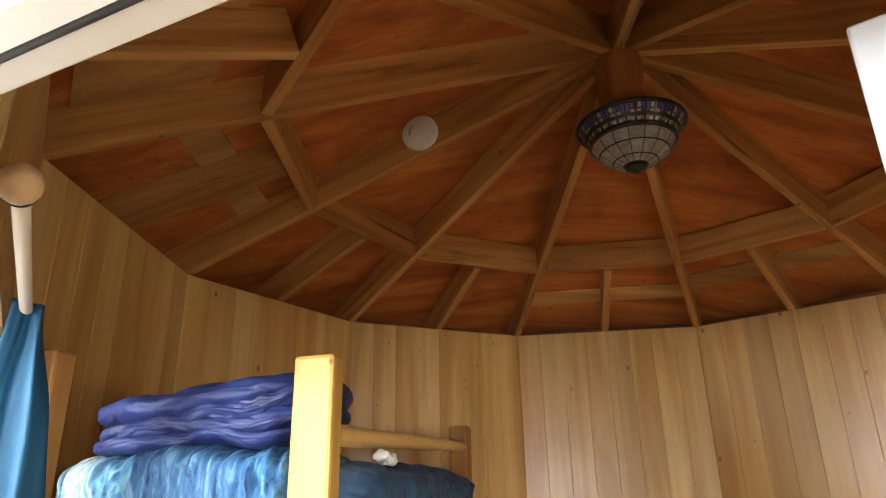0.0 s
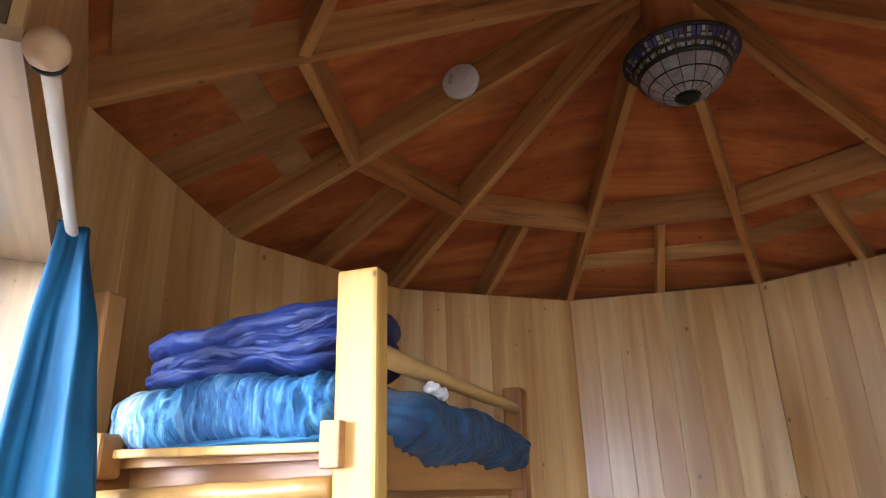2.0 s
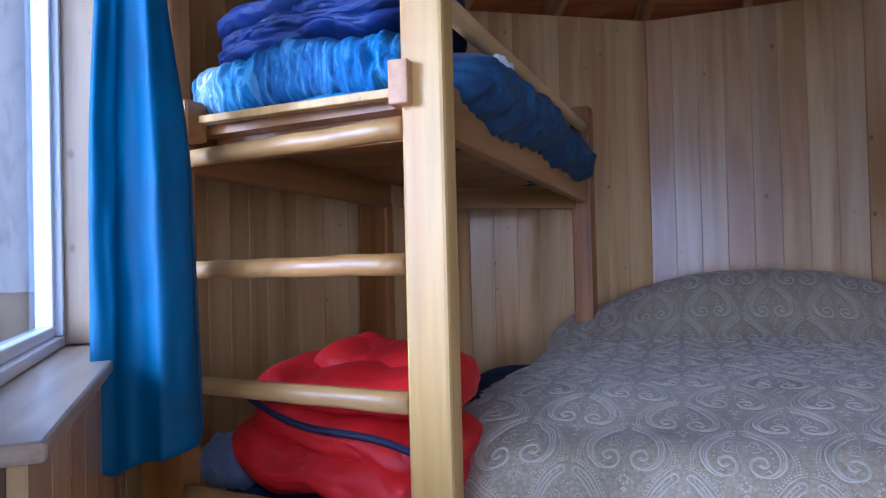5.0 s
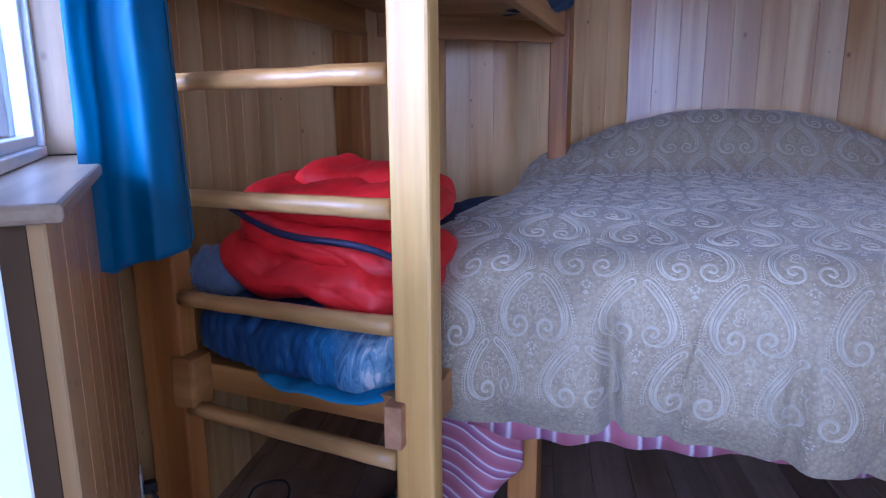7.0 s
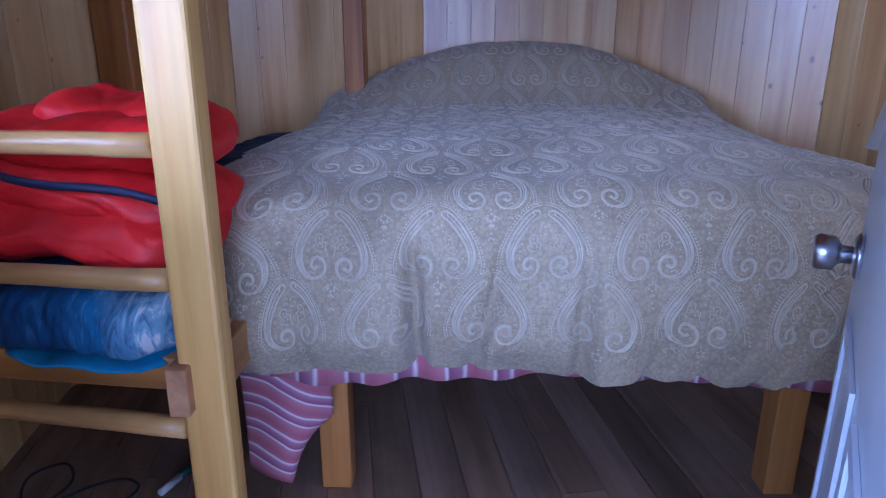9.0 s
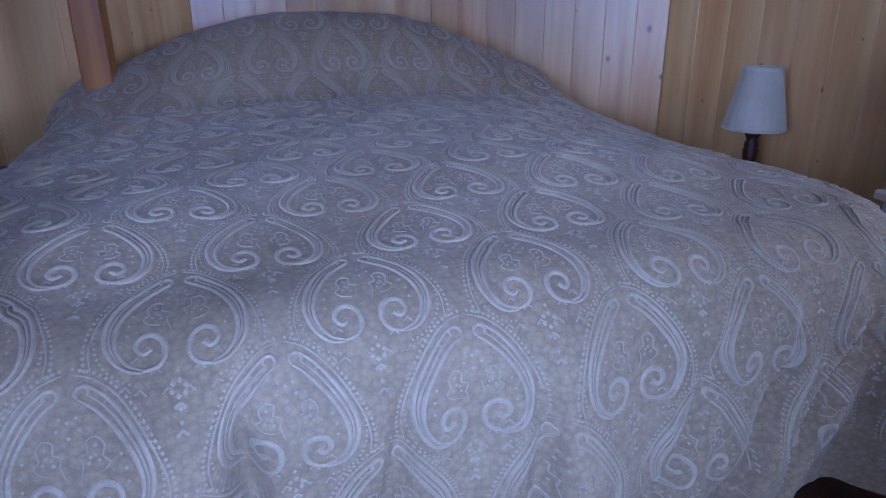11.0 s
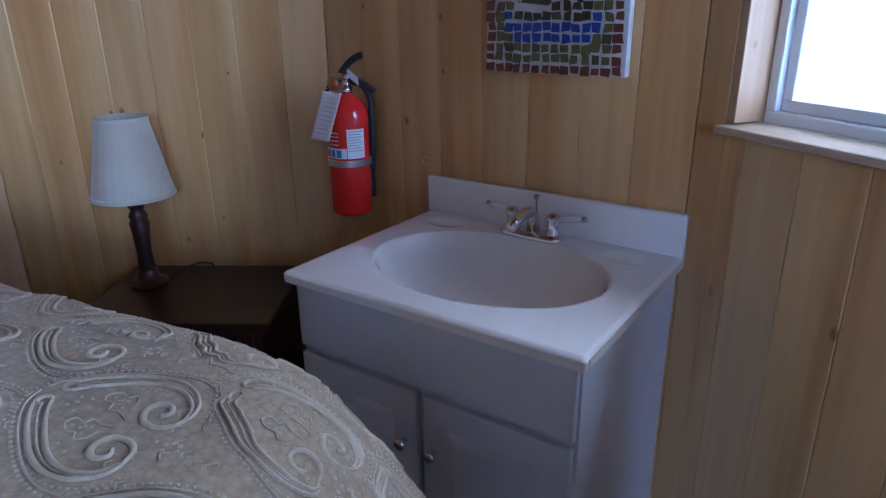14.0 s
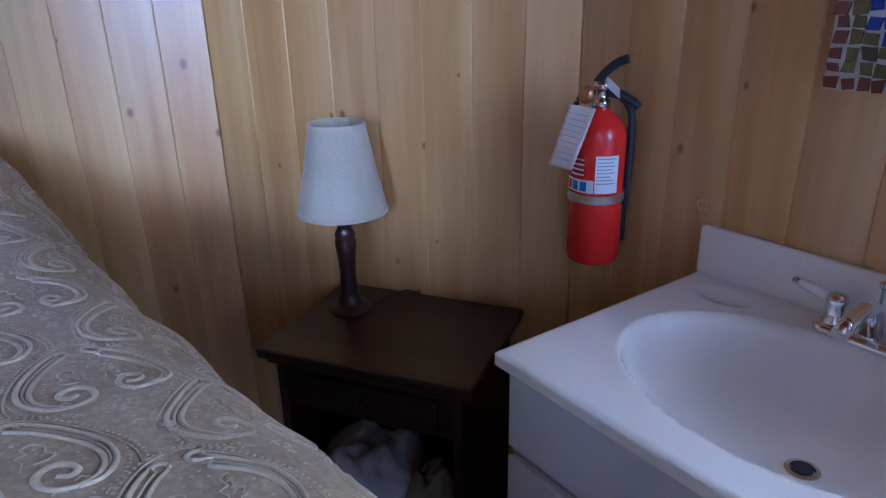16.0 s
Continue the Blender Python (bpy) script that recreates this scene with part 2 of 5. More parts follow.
def striped(name, colours, axis, period, rough=0.85, veins=0.0):
    """Cloth dyed or woven in bands across one axis."""
    m, t, b = node_material(name)
    v, _ = coords(t, (1, 1, 1), False)
    sep = t.nodes.new("ShaderNodeSeparateXYZ")
    t.links.new(v, sep.inputs[0])
    n = add(t, "ShaderNodeTexNoise", Scale=7.0, Detail=4.0)
    t.links.new(v, n.inputs["Vector"])
    a = t.nodes.new("ShaderNodeMath")
    a.operation, a.inputs[1].default_value = "MULTIPLY_ADD", 1.0 / period
    t.links.new(sep.outputs[axis], a.inputs[0])
    w = t.nodes.new("ShaderNodeMath")
    w.operation, w.inputs[1].default_value = "MULTIPLY", 0.25
    t.links.new(n.outputs["Fac"], w.inputs[0])
    t.links.new(w.outputs[0], a.inputs[2])
    f = t.nodes.new("ShaderNodeMath")
    f.operation = "FRACT"
    t.links.new(a.outputs[0], f.inputs[0])
    col = ramp(t, f.outputs[0], colours)
    if veins:
        vv, _ = coords(t, (42, 10, 9), False)
        k = add(t, "ShaderNodeTexNoise", Scale=1.0, Detail=6.0, Roughness=0.65, Distortion=1.2)
        t.links.new(vv, k.inputs["Vector"])
        col = mix(t, col, ramp(t, k.outputs["Fac"], ((0.38, (0.12, 0.20, 0.32)), (0.46, (0.75, 0.85, 0.92)), (0.54, (1.0, 1.0, 1.0)), (0.62, (3.6, 2.1, 1.5)))), veins, "MULTIPLY")
    t.links.new(col, b.inputs["Base Color"])
    b.inputs["Roughness"].default_value = rough
    bump(t, b, n.outputs["Fac"], 0.3, 0.006)
    return m


TIE_DYE = striped("tie_dyed_cotton", ((0.0, (0.028, 0.10, 0.21)), (0.3, (0.028, 0.105, 0.215)), (0.54, (0.022, 0.125, 0.28)), (0.62, (0.025, 0.075, 0.12)), (0.70, (0.09, 0.19, 0.25)), (0.80, (0.25, 0.35, 0.39)), (0.9, (0.065, 0.21, 0.34)), (1.0, (0.03, 0.15, 0.30))), 0, 0.62, veins=0.9)
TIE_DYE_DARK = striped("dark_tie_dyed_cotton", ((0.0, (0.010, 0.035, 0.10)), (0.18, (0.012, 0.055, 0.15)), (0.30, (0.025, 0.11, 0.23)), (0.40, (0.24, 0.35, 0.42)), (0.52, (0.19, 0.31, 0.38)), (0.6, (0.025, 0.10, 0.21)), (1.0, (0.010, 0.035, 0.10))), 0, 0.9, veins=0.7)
PINK_STRIPE = striped("pink_striped_sheet", ((0.0, (0.31, 0.088, 0.105)), (0.34, (0.37, 0.14, 0.155)), (0.40, (0.62, 0.52, 0.50)), (0.46, (0.22, 0.06, 0.10)), (0.70, (0.32, 0.14, 0.18)), (0.78, (0.60, 0.50, 0.49)), (0.84, (0.34, 0.105, 0.125)), (1.0, (0.31, 0.088, 0.105))), 0, 0.12)


def glass_material(name):
    m, t, b = node_material(name)
    b.inputs["Transmission Weight"].default_value, b.inputs["Roughness"].default_value = 1.0, 0.0
    b.inputs["IOR"].default_value = 1.45
    return m


GLASS = glass_material("window_glass")


def stained(name, colour):
    m, t, b = node_material(name)
    v, _ = coords(t, (25, 25, 25))
    n = add(t, "ShaderNodeTexNoise", Scale=1.0, Detail=4.0, Distortion=1.5)
    t.links.new(v, n.inputs["Vector"])
    col = ramp(t, n.outputs["Fac"], ((0.3, tuple(c * 0.6 for c in colour)), (0.7, colour)))
    t.links.new(col, b.inputs["Base Color"])
    b.inputs["Roughness"].default_value = 0.12
    return m


OPAL, AMBER, LILAC, WINE = stained("opal_glass", (0.62, 0.55, 0.54)), stained("amber_glass", (0.42, 0.34, 0.14)), stained("lilac_glass", (0.20, 0.17, 0.42)), stained("wine_glass", (0.26, 0.06, 0.07))
PALE_GLASS = stained("pale_glass", (0.66, 0.66, 0.60))
LEAD = plain("lead_came", (0.03, 0.028, 0.026), 0.4, 0.6)


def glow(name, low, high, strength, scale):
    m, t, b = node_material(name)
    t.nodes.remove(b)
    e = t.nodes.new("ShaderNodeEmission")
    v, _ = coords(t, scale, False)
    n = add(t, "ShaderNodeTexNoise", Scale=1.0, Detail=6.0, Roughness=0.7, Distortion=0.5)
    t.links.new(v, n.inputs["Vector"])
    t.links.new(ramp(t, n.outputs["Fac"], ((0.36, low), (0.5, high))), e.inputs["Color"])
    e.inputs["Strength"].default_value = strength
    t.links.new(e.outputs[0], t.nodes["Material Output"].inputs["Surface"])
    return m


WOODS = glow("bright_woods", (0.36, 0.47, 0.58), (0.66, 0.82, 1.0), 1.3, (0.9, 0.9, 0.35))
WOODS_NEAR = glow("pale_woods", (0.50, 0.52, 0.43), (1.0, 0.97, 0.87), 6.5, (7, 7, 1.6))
NAVY_TAPE = plain("navy_tape", (0.012, 0.014, 0.04), 0.6)
GREY_NYLON = cloth("grey_nylon", (0.07, 0.09, 0.14), (0.13, 0.16, 0.23), scale=12.0)
ROD_PAINT = plain("cream_paint", (0.74, 0.66, 0.54), 0.35, vary=0.06)
FINIAL_WOOD = wood("finial_wood", (0.66, 0.44, 0.25), (0.76, 0.54, 0.33), (0.82, 0.62, 0.41), axis="x", rough=0.35)
LINEN_WHITE = cloth("white_linen", (0.55, 0.52, 0.50), (0.70, 0.68, 0.67), scale=8.0)
PAPER_OLIVE = plain("buff_paper", (0.30, 0.25, 0.15), 0.8, vary=0.3)
LABEL_WHITE = plain("label_white", (0.76, 0.76, 0.77), 0.5, vary=0.04)
INK_GREY = plain("grey_print", (0.40, 0.40, 0.42), 0.7)
GROUT = plain("white_grout", (0.66, 0.64, 0.60), 0.85, vary=0.15, scale=60, bumps=0.4)
GREEN_PLASTIC = plain("green_plastic", (0.01, 0.05, 0.03), 0.4)
T_RED, T_OLIVE, T_MOSS, T_BLUE, T_DARK = stained("red_tile", (0.16, 0.045, 0.025)), stained("olive_tile", (0.15, 0.13, 0.035)), stained("moss_tile", (0.07, 0.065, 0.025)), stained("blue_tile", (0.035, 0.06, 0.34)), stained("dark_tile", (0.05, 0.03, 0.018))

# ---- mesh helpers ----
def mesh_of(bm, name):
    me = bpy.data.meshes.new(name)
    bm.to_mesh(me)
    bm.free()
    return me


def part(name, bm, material, parent=None, label="", at=None, smooth=False, bevel=0.0, category="", group="", kind=""):
    """Links a bmesh, or a mesh, as one object under a thing or a part."""
    me = bm if isinstance(bm, bpy.types.Mesh) else mesh_of(bm, name)
    if not me.materials:
        me.materials.append(material)
    if smooth:
        for f in me.polygons:
            f.use_smooth = True
    ob = new(name, me)
    if parent:
        ob.parent = parent
    if at is not None:
        ob.matrix_basis = at
    if bevel:
        mod = ob.modifiers.new("bevel", "BEVEL")
        mod.width, mod.segments, mod.limit_method = bevel, 2, "ANGLE"
    return tagged(ob, label, category, group, kind)


def empty(name, at, label, category, group="", kind=""):
    ob = new(name)
    ob.matrix_basis = at
    ob.empty_display_size = 0.05
    return tagged(ob, label, category, group, kind)


def box(x0, x1, y0, y1, z0, z1, bm=None):
    bm = bm or bmesh.new()
    v = [bm.verts.new(p) for p in ((x0, y0, z0), (x1, y0, z0), (x1, y1, z0), (x0, y1, z0), (x0, y0, z1), (x1, y0, z1), (x1, y1, z1), (x0, y1, z1))]
    for q in ((3, 2, 1, 0), (4, 5, 6, 7), (0, 1, 5, 4), (1, 2, 6, 5), (2, 3, 7, 6), (3, 0, 4, 7)):
        bm.faces.new([v[i] for i in q])
    return bm


def prism(outline, z0, z1, bm=None):
    """An upright solid over an anticlockwise outline."""
    bm = bm or bmesh.new()
    lo = [bm.verts.new((x, y, z0)) for x, y in outline]
    hi = [bm.verts.new((x, y, z1)) for x, y in outline]
    bm.faces.new(lo[::-1]), bm.faces.new(hi)
    n = len(outline)
    for i in range(n):
        bm.faces.new((lo[i], lo[(i + 1) % n], hi[(i + 1) % n], hi[i]))
    return bm


def lathe(profile, segments=32, bm=None, closed=True, a0=0.0, a1=2 * math.pi):
    """Turns a profile of (radius, height) about z."""
    bm = bm or bmesh.new()
    full = abs(a1 - a0 - 2 * math.pi) < 1e-6
    count = segments if full else segments + 1
    rings = [[bm.verts.new((r * math.cos(a0 + (a1 - a0) * i / segments), r * math.sin(a0 + (a1 - a0) * i / segments), z)) for i in range(count)] for r, z in profile]
    for lo, hi in zip(rings, rings[1:]):
        for i in range(segments):
            k = (i + 1) % count
            bm.faces.new((lo[i], lo[k], hi[k], hi[i]))
    if closed and full:
        bm.faces.new(rings[0][::-1]), bm.faces.new(rings[-1])
    return bm


def tube(points, radius, segments=10, bm=None, taper=None):
    """A round bar along points."""
    bm = bm or bmesh.new()
    pts = [Vector(p) for p in points]
    rings = []
    for i, p in enumerate(pts):
        d = (pts[min(i + 1, len(pts) - 1)] - pts[max(i - 1, 0)]).normalized()
        side = d.cross(Vector((0, 0, 1)) if abs(d.z) < 0.9 else Vector((1, 0, 0))).normalized()
        up = side.cross(d)
        r = radius if taper is None else radius * taper[i]
        rings.append([bm.verts.new(p + r * (math.cos(a) * side + math.sin(a) * up)) for a in (2 * math.pi * k / segments for k in range(segments))])
    for lo, hi in zip(rings, rings[1:]):
        for k in range(segments):
            bm.faces.new((lo[k], lo[(k + 1) % segments], hi[(k + 1) % segments], hi[k]))
    bm.faces.new(rings[0][::-1]), bm.faces.new(rings[-1])
    bmesh.ops.recalc_face_normals(bm, faces=bm.faces)
    return bm


def sheet(fn, nu, nv, bm=None, thick=0.0):
    """A surface of fn(u, v) over the unit square, with a back at a small depth where thick."""
    bm = bm or bmesh.new()
    g = [[bm.verts.new(fn(i / nu, j / nv)) for j in range(nv + 1)] for i in range(nu + 1)]
    for i in range(nu):
        for j in range(nv):
            bm.faces.new((g[i][j], g[i + 1][j], g[i + 1][j + 1], g[i][j + 1]))
    if thick:
        bmesh.ops.recalc_face_normals(bm, faces=bm.faces)
        bmesh.ops.solidify(bm, geom=bm.faces[:], thickness=thick)
    return bm


def along(p, q, up=(0, 0, 1)):
    """A pose at p with x towards q."""
    p, q = Vector(p), Vector(q)
    x = (q - p).normalized()
    y = Vector(up).cross(x).normalized()
    z = x.cross(y)
    m = Matrix((x, y, z)).transposed().to_4x4()
    m.translation = p
    return m, (q - p).length


# ---- the plan: an eleven-sided cabin ----
SIDES, RADIUS, CENTRE, PHI = 11, 1.7595, Vector((0.656, 2.006, 0)), radians(195.03)
WALL_TOP, HUB_Z, RING = 2.55, 3.187, 0.687
STEP = 2 * math.pi / SIDES
SIDE = 2 * RADIUS * math.sin(STEP / 2)
MITRE = math.tan(STEP / 2)


def corner(j, r=RADIUS, z=0.0):
    a = PHI - j * STEP
    return CENTRE + Vector((r * math.cos(a), r * math.sin(a), z))


def facet(j, z=0.0):
    """The pose of one side: x along it, y outwards."""
    p, q = corner(j), corner(j + 1)
    x = (q - p).normalized()
    y = Vector((-x.y, x.x, 0))
    m = Matrix((x, y, Vector((0, 0, 1)))).transposed().to_4x4()
    m.translation = p + Vector((0, 0, z))
    return m


# openings: side -> (from, to, sill, head)
OPENINGS = {9: (0.012, 0.985, 0.0, 2.30), 10: (0.004, 0.875, 1.155, 2.08), 7: (0.075, 0.90, 1.10, 2.02)}
CORE0, CORE1 = 0.019, 0.125


def core_box(bm, x0, x1, z0, z1, left, right, CORE1=CORE1):
    a0, a1 = (-CORE0 * MITRE, -CORE1 * MITRE) if left else (x0, x0)
    b0, b1 = (SIDE + CORE0 * MITRE, SIDE + CORE1 * MITRE) if right else (x1, x1)
    prism([(a0, CORE0), (b0, CORE0), (b1, CORE1), (a1, CORE1)], z0, z1, bm)


walls = []
for j in range(SIDES):
    bm = bmesh.new()
    if j in OPENINGS:
        x0, x1, z0, z1 = OPENINGS[j]
        deep = 0.034 if j == 9 else CORE1
        if j != 10:
            core_box(bm, 0, x0, 0, WALL_TOP, True, False, deep)
        if j != 9:
            core_box(bm, x1, SIDE, 0, WALL_TOP, False, True, deep)
        core_box(bm, x0, x1, z1, WALL_TOP, False, False, deep)
        if z0 > 0:
            core_box(bm, x0, x1, 0, z0 - 0.0225, False, False)
    else:
        core_box(bm, 0, SIDE, 0, WALL_TOP, True, True)
    walls.append(part("wall_%d" % (j + 1), bm, WALL_CORE, at=facet(j), label="cabin wall lined with upright knotty pine boards", category="wall", kind="structure"))

# the low conical roof: boarding, rafters, ring blocks and short rafters
SLOPE = (HUB_Z - WALL_TOP) / RADIUS
DEPTH = 0.135
LIFT = DEPTH * math.sqrt(1 + SLOPE * SLOPE)


def roof_z(r):
    return HUB_Z - SLOPE * r


bm = bmesh.new()
OUT = RADIUS + 0.30
lo = [bm.verts.new(corner(j, OUT, roof_z(OUT) + LIFT)) for j in range(SIDES)]
hi = [bm.verts.new(corner(j, OUT, roof_z(OUT) + LIFT + 0.03)) for j in range(SIDES)]
apex0, apex1 = bm.verts.new(CENTRE + Vector((0, 0, HUB_Z + LIFT))), bm.verts.new(CENTRE + Vector((0, 0, HUB_Z + LIFT + 0.03)))
for j in range(SIDES):
    k = (j + 1) % SIDES
    bm.faces.new((lo[j], lo[k], apex0)), bm.faces.new((hi[k], hi[j], apex1)), bm.faces.new((lo[k], lo[j], hi[j], hi[k]))
part("ceiling", bm, DECK, label="reddish plywood roof boarding over radiating rafters", category="ceiling", kind="structure")


def timber(name, p, q, width, material, label, group, depth=DEPTH):
    """A timber on edge whose underside runs from p to q."""
    m, length = along(p, q)
    bm = box(0, length, -width / 2, width / 2, 0, depth)
    return part(name, bm, material, at=m, label=label, category="rafter", group=group, kind="structure", bevel=0.003)


for j in range(SIDES):
    timber("rafter", corner(j, RADIUS + 0.19, roof_z(RADIUS + 0.19)), corner(j, 0.075, roof_z(0.075)), 0.038, RAFTER, "rough sawn brown roof rafter", "rafters")
    a, b = corner(j, RING * RADIUS, roof_z(RING * RADIUS)), corner(j + 1, RING * RADIUS, roof_z(RING * RADIUS))
    d = (b - a).normalized() * 0.020
    timber("purlin", a + d, b - d, 0.036, RAFTER, "short timber block between two rafters", "ring blocks")
    m0, m1 = (a + b) / 2, (corner(j) + corner(j + 1)) / 2
    m1.z = WALL_TOP
    out = (m1 - m0).normalized()
    timber("jack_rafter", m0 + out * 0.020, m1 + out * 0.17, 0.036, RAFTER, "short brown rafter from ring to wall", "short rafters")
    bm = box(-0.058, SIDE + 0.058, 0.200, 0.222, WALL_TOP - 0.03, WALL_TOP + LIFT - 0.077)
    box(-0.036, SIDE + 0.036, 0.126, 0.1995, WALL_TOP - 0.05, WALL_TOP - 0.031, bm)
    part("eave_board", bm, EAVE, at=facet(j), label="weathered board closing the eave, darkened for the shade there", category="eave board", kind="structure")

# pale patches of planking let into the boarding of the bays by the window
for j, r0, r1 in ((0, 0.80, 0.87), (10, 0.78, 0.98), (1, 0.70, 0.74), (4, 0.86, 0.93), (3, 0.9, 0.96)):
    a, b, c, d = (corner(j, RADIUS * r1), corner(j + 1, RADIUS * r1), corner(j + 1, RADIUS * r0), corner(j, RADIUS * r0))
    bm = bmesh.new()
    vs = []
    for p, r in ((a, r1), (b, r1), (c, r0), (d, r0)):
        vs.append(p + Vector((0, 0, roof_z(RADIUS * r) + LIFT - 0.012)))
    ring_lo = [bm.verts.new(v) for v in vs]
    ring_hi = [bm.verts.new(v + Vector((0, 0, 0.010))) for v in vs]
    bm.faces.new(ring_lo), bm.faces.new(ring_hi[::-1])
    for i in range(4):
        bm.faces.new((ring_lo[i], ring_hi[i], ring_hi[(i + 1) % 4], ring_lo[(i + 1) % 4]))
    bmesh.ops.recalc_face_normals(bm, faces=bm.faces)
    part("roof_plank", bm, DECK_PALE, label="pale plank let into the roof boarding", category="plank", kind="structure")

# the peeled log at the middle of the roof
prof = [(0.070, 2.938), (0.080, 2.943), (0.083, 2.97)] + [(0.082 + 0.002 * math.sin(7 * i), 3.02 + 0.03 * i) for i in range(12)] + [(0.08, 3.36)]
bm = lathe(prof, 36)
for v in bm.verts:
    a = math.atan2(v.co.y, v.co.x)
    k = 1 + 0.025 * math.sin(9 * a + 3 * v.co.z) + 0.02 * math.sin(17 * a)
    v.co.x, v.co.y = v.co.x * k + CENTRE.x, v.co.y * k + CENTRE.y
part("roof_hub", bm, HUB_WOOD, label="reddish peeled log hub where the rafters meet", category="roof hub", kind="structure", smooth=True)

# ground outside, and the bright woods beyond the windows
bm = bmesh.new()
bmesh.ops.create_grid(bm, x_segments=8, y_segments=8, size=400)
part("ground", bm, GROUND, at=pose(0, 0, -0.45), label="forest floor outside the cabin", category="ground", kind="structure")
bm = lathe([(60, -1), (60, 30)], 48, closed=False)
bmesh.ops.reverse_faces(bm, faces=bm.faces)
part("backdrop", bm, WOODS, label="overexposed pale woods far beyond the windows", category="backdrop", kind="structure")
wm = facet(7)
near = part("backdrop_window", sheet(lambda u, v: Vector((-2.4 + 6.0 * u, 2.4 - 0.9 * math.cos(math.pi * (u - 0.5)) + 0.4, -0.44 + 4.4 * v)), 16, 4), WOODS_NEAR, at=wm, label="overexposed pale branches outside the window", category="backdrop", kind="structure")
porch = prism([(-1.9, -1.6), (1.2, -1.6), (1.2, 0.2), (-0.5, 0.62), (-1.9, 0.62)], -0.43, -0.02)
part("pavement", porch, FLOOR_WOOD, label="weathered wooden porch outside the door", category="porch", kind="structure")


PINE_LINING = wood("pine_lining", (0.40, 0.26, 0.135), (0.51, 0.36, 0.205), (0.60, 0.45, 0.28), axis="z", knots=0.5, vary=0.1, rough=0.4)
PINE_SILL = wood("pine_sill", (0.46, 0.34, 0.21), (0.57, 0.45, 0.30), (0.66, 0.54, 0.38), axis="x", knots=0.2, vary=0.05, rough=0.4, coat=0.2)

# ---- windows ----
def window(number, j):
    x0, x1, z0, z1 = OPENINGS[j]
    w = part("window_%d" % number, box(x0 + 0.001, x1 - 0.001, 0.155, 0.17, z1 - 0.03, z1 - 0.001), VINYL, at=facet(j), label="white vinyl window set in a pine-lined opening", category="window", kind="structure")
    # pine lining
    near = 0.006 if j == 10 else 0.02
    back = 0.030 if j == 10 else 0.0
    part("window_head", box(x0, x1, 0.0, 0.124 + back, z1 - 0.02, z1), PINE_TRIM, w, "pine head lining")
    for a, b in ((x1 - 0.02, x1),) if j == 10 else ((x0, x0 + near), (x1 - 0.02, x1)):
        part("window_jamb", box(a, b, 0.0, 0.124 + back, z0 + 0.003, z1 - 0.021), PINE_LINING, w, "pine jamb lining", bevel=0.002)
    part("window_sill", box(x0 - 0.02, x1 + 0.012, -0.020, 0.115, z0 - 0.022, z0) if j == 10 else box(x0 - 0.008, x1 + 0.03, -0.026, 0.085, z0 - 0.016, z0), PINE_SILL, w, "pale pine sill with a rounded nose", bevel=0.006)
    fx0, fx1, fz0, fz1 = x0 + near + 0.001, x1 - 0.021, z0 + 0.001, z1 - 0.021
    for k, (inset, wid, y0, y1) in enumerate(((0.0, 0.022, 0.070 + back, 0.124 + back), (0.0225, 0.022, 0.084 + back, 0.116 + back))):
        a, b, c, d = fx0 + inset, fx1 - inset, fz0 + inset, fz1 - inset
        name = "window_frame" if k == 0 else "sash"
        bm = box(a, b, y0, y1, c, c + wid)
        box(a, b, y0, y1, d - wid, d, bm)
        box(a, a + wid, y0, y1, c + wid, d - wid, bm)
        box(b - wid, b, y0, y1, c + wid, d - wid, bm)
        part(name, bm, VINYL, w, "white vinyl", bevel=0.003)
    pane = part("pane", box(fx0 + 0.043, fx1 - 0.043, 0.101 + back, 0.105 + back, fz0 + 0.043, fz1 - 0.043), GLASS, w, "clear glass")
    pane.visible_shadow = False
    return w


window(1, 10)
window(2, 7)

# ---- the doorway and its open door ----
x0, x1, z0, z1 = OPENINGS[9]
# the frame stands outside the lining, in the thickness of the entrance
DU0, DU1, DY0, DY1, DZ = -0.110, 0.675, 0.170, 0.235, 1.978
frame_9 = part("door_frame", box(DU0 - 0.05, DU1 + 0.05, DY0, DY1, DZ, DZ + 0.06), WHITE_PAINT, at=facet(9), label="white painted door frame with a dark weatherstrip", category="door frame", kind="structure", bevel=0.003)
for a, b in ((DU0 - 0.05, DU0), (DU1, DU1 + 0.05)):
    part("jamb", box(a, b, DY0, DY1, 0.0, DZ - 0.001), WHITE_PAINT, frame_9, bevel=0.003)
part("door_stop", box(DU0, DU1, DY0 + 0.040, DY1 - 0.001, DZ - 0.012, DZ - 0.0005), WHITE_PAINT, frame_9)
part("weatherstrip", tube([(DU0 + 0.002, DY0 + 0.034, DZ - 0.004), (DU1 - 0.002, DY0 + 0.034, DZ - 0.004)], 0.0055), BLACK_RUBBER, frame_9, "black rubber weatherstrip", smooth=True)
part("threshold", box(DU0, DU1, 0.0, DY1, 0.001, 0.02), STEEL, frame_9, "metal threshold")
part("transom", box(DU0 - 0.05, DU1 + 0.35, DY0, DY1 - 0.004, DZ + 0.061, 2.55), PINE_LINING, frame_9, "pine boarding over the door")
part("side_boarding", box(DU1 + 0.051, DU1 + 0.36, DY0, DY1 - 0.004, 0.0, DZ + 0.060), PINE_LINING, frame_9, "pine boarding beside the door")
part("return_lining", box(1.030, 1.042, 0.036, DY0 - 0.001, 0.0, 2.55), PINE_LINING, frame_9, "pine return")
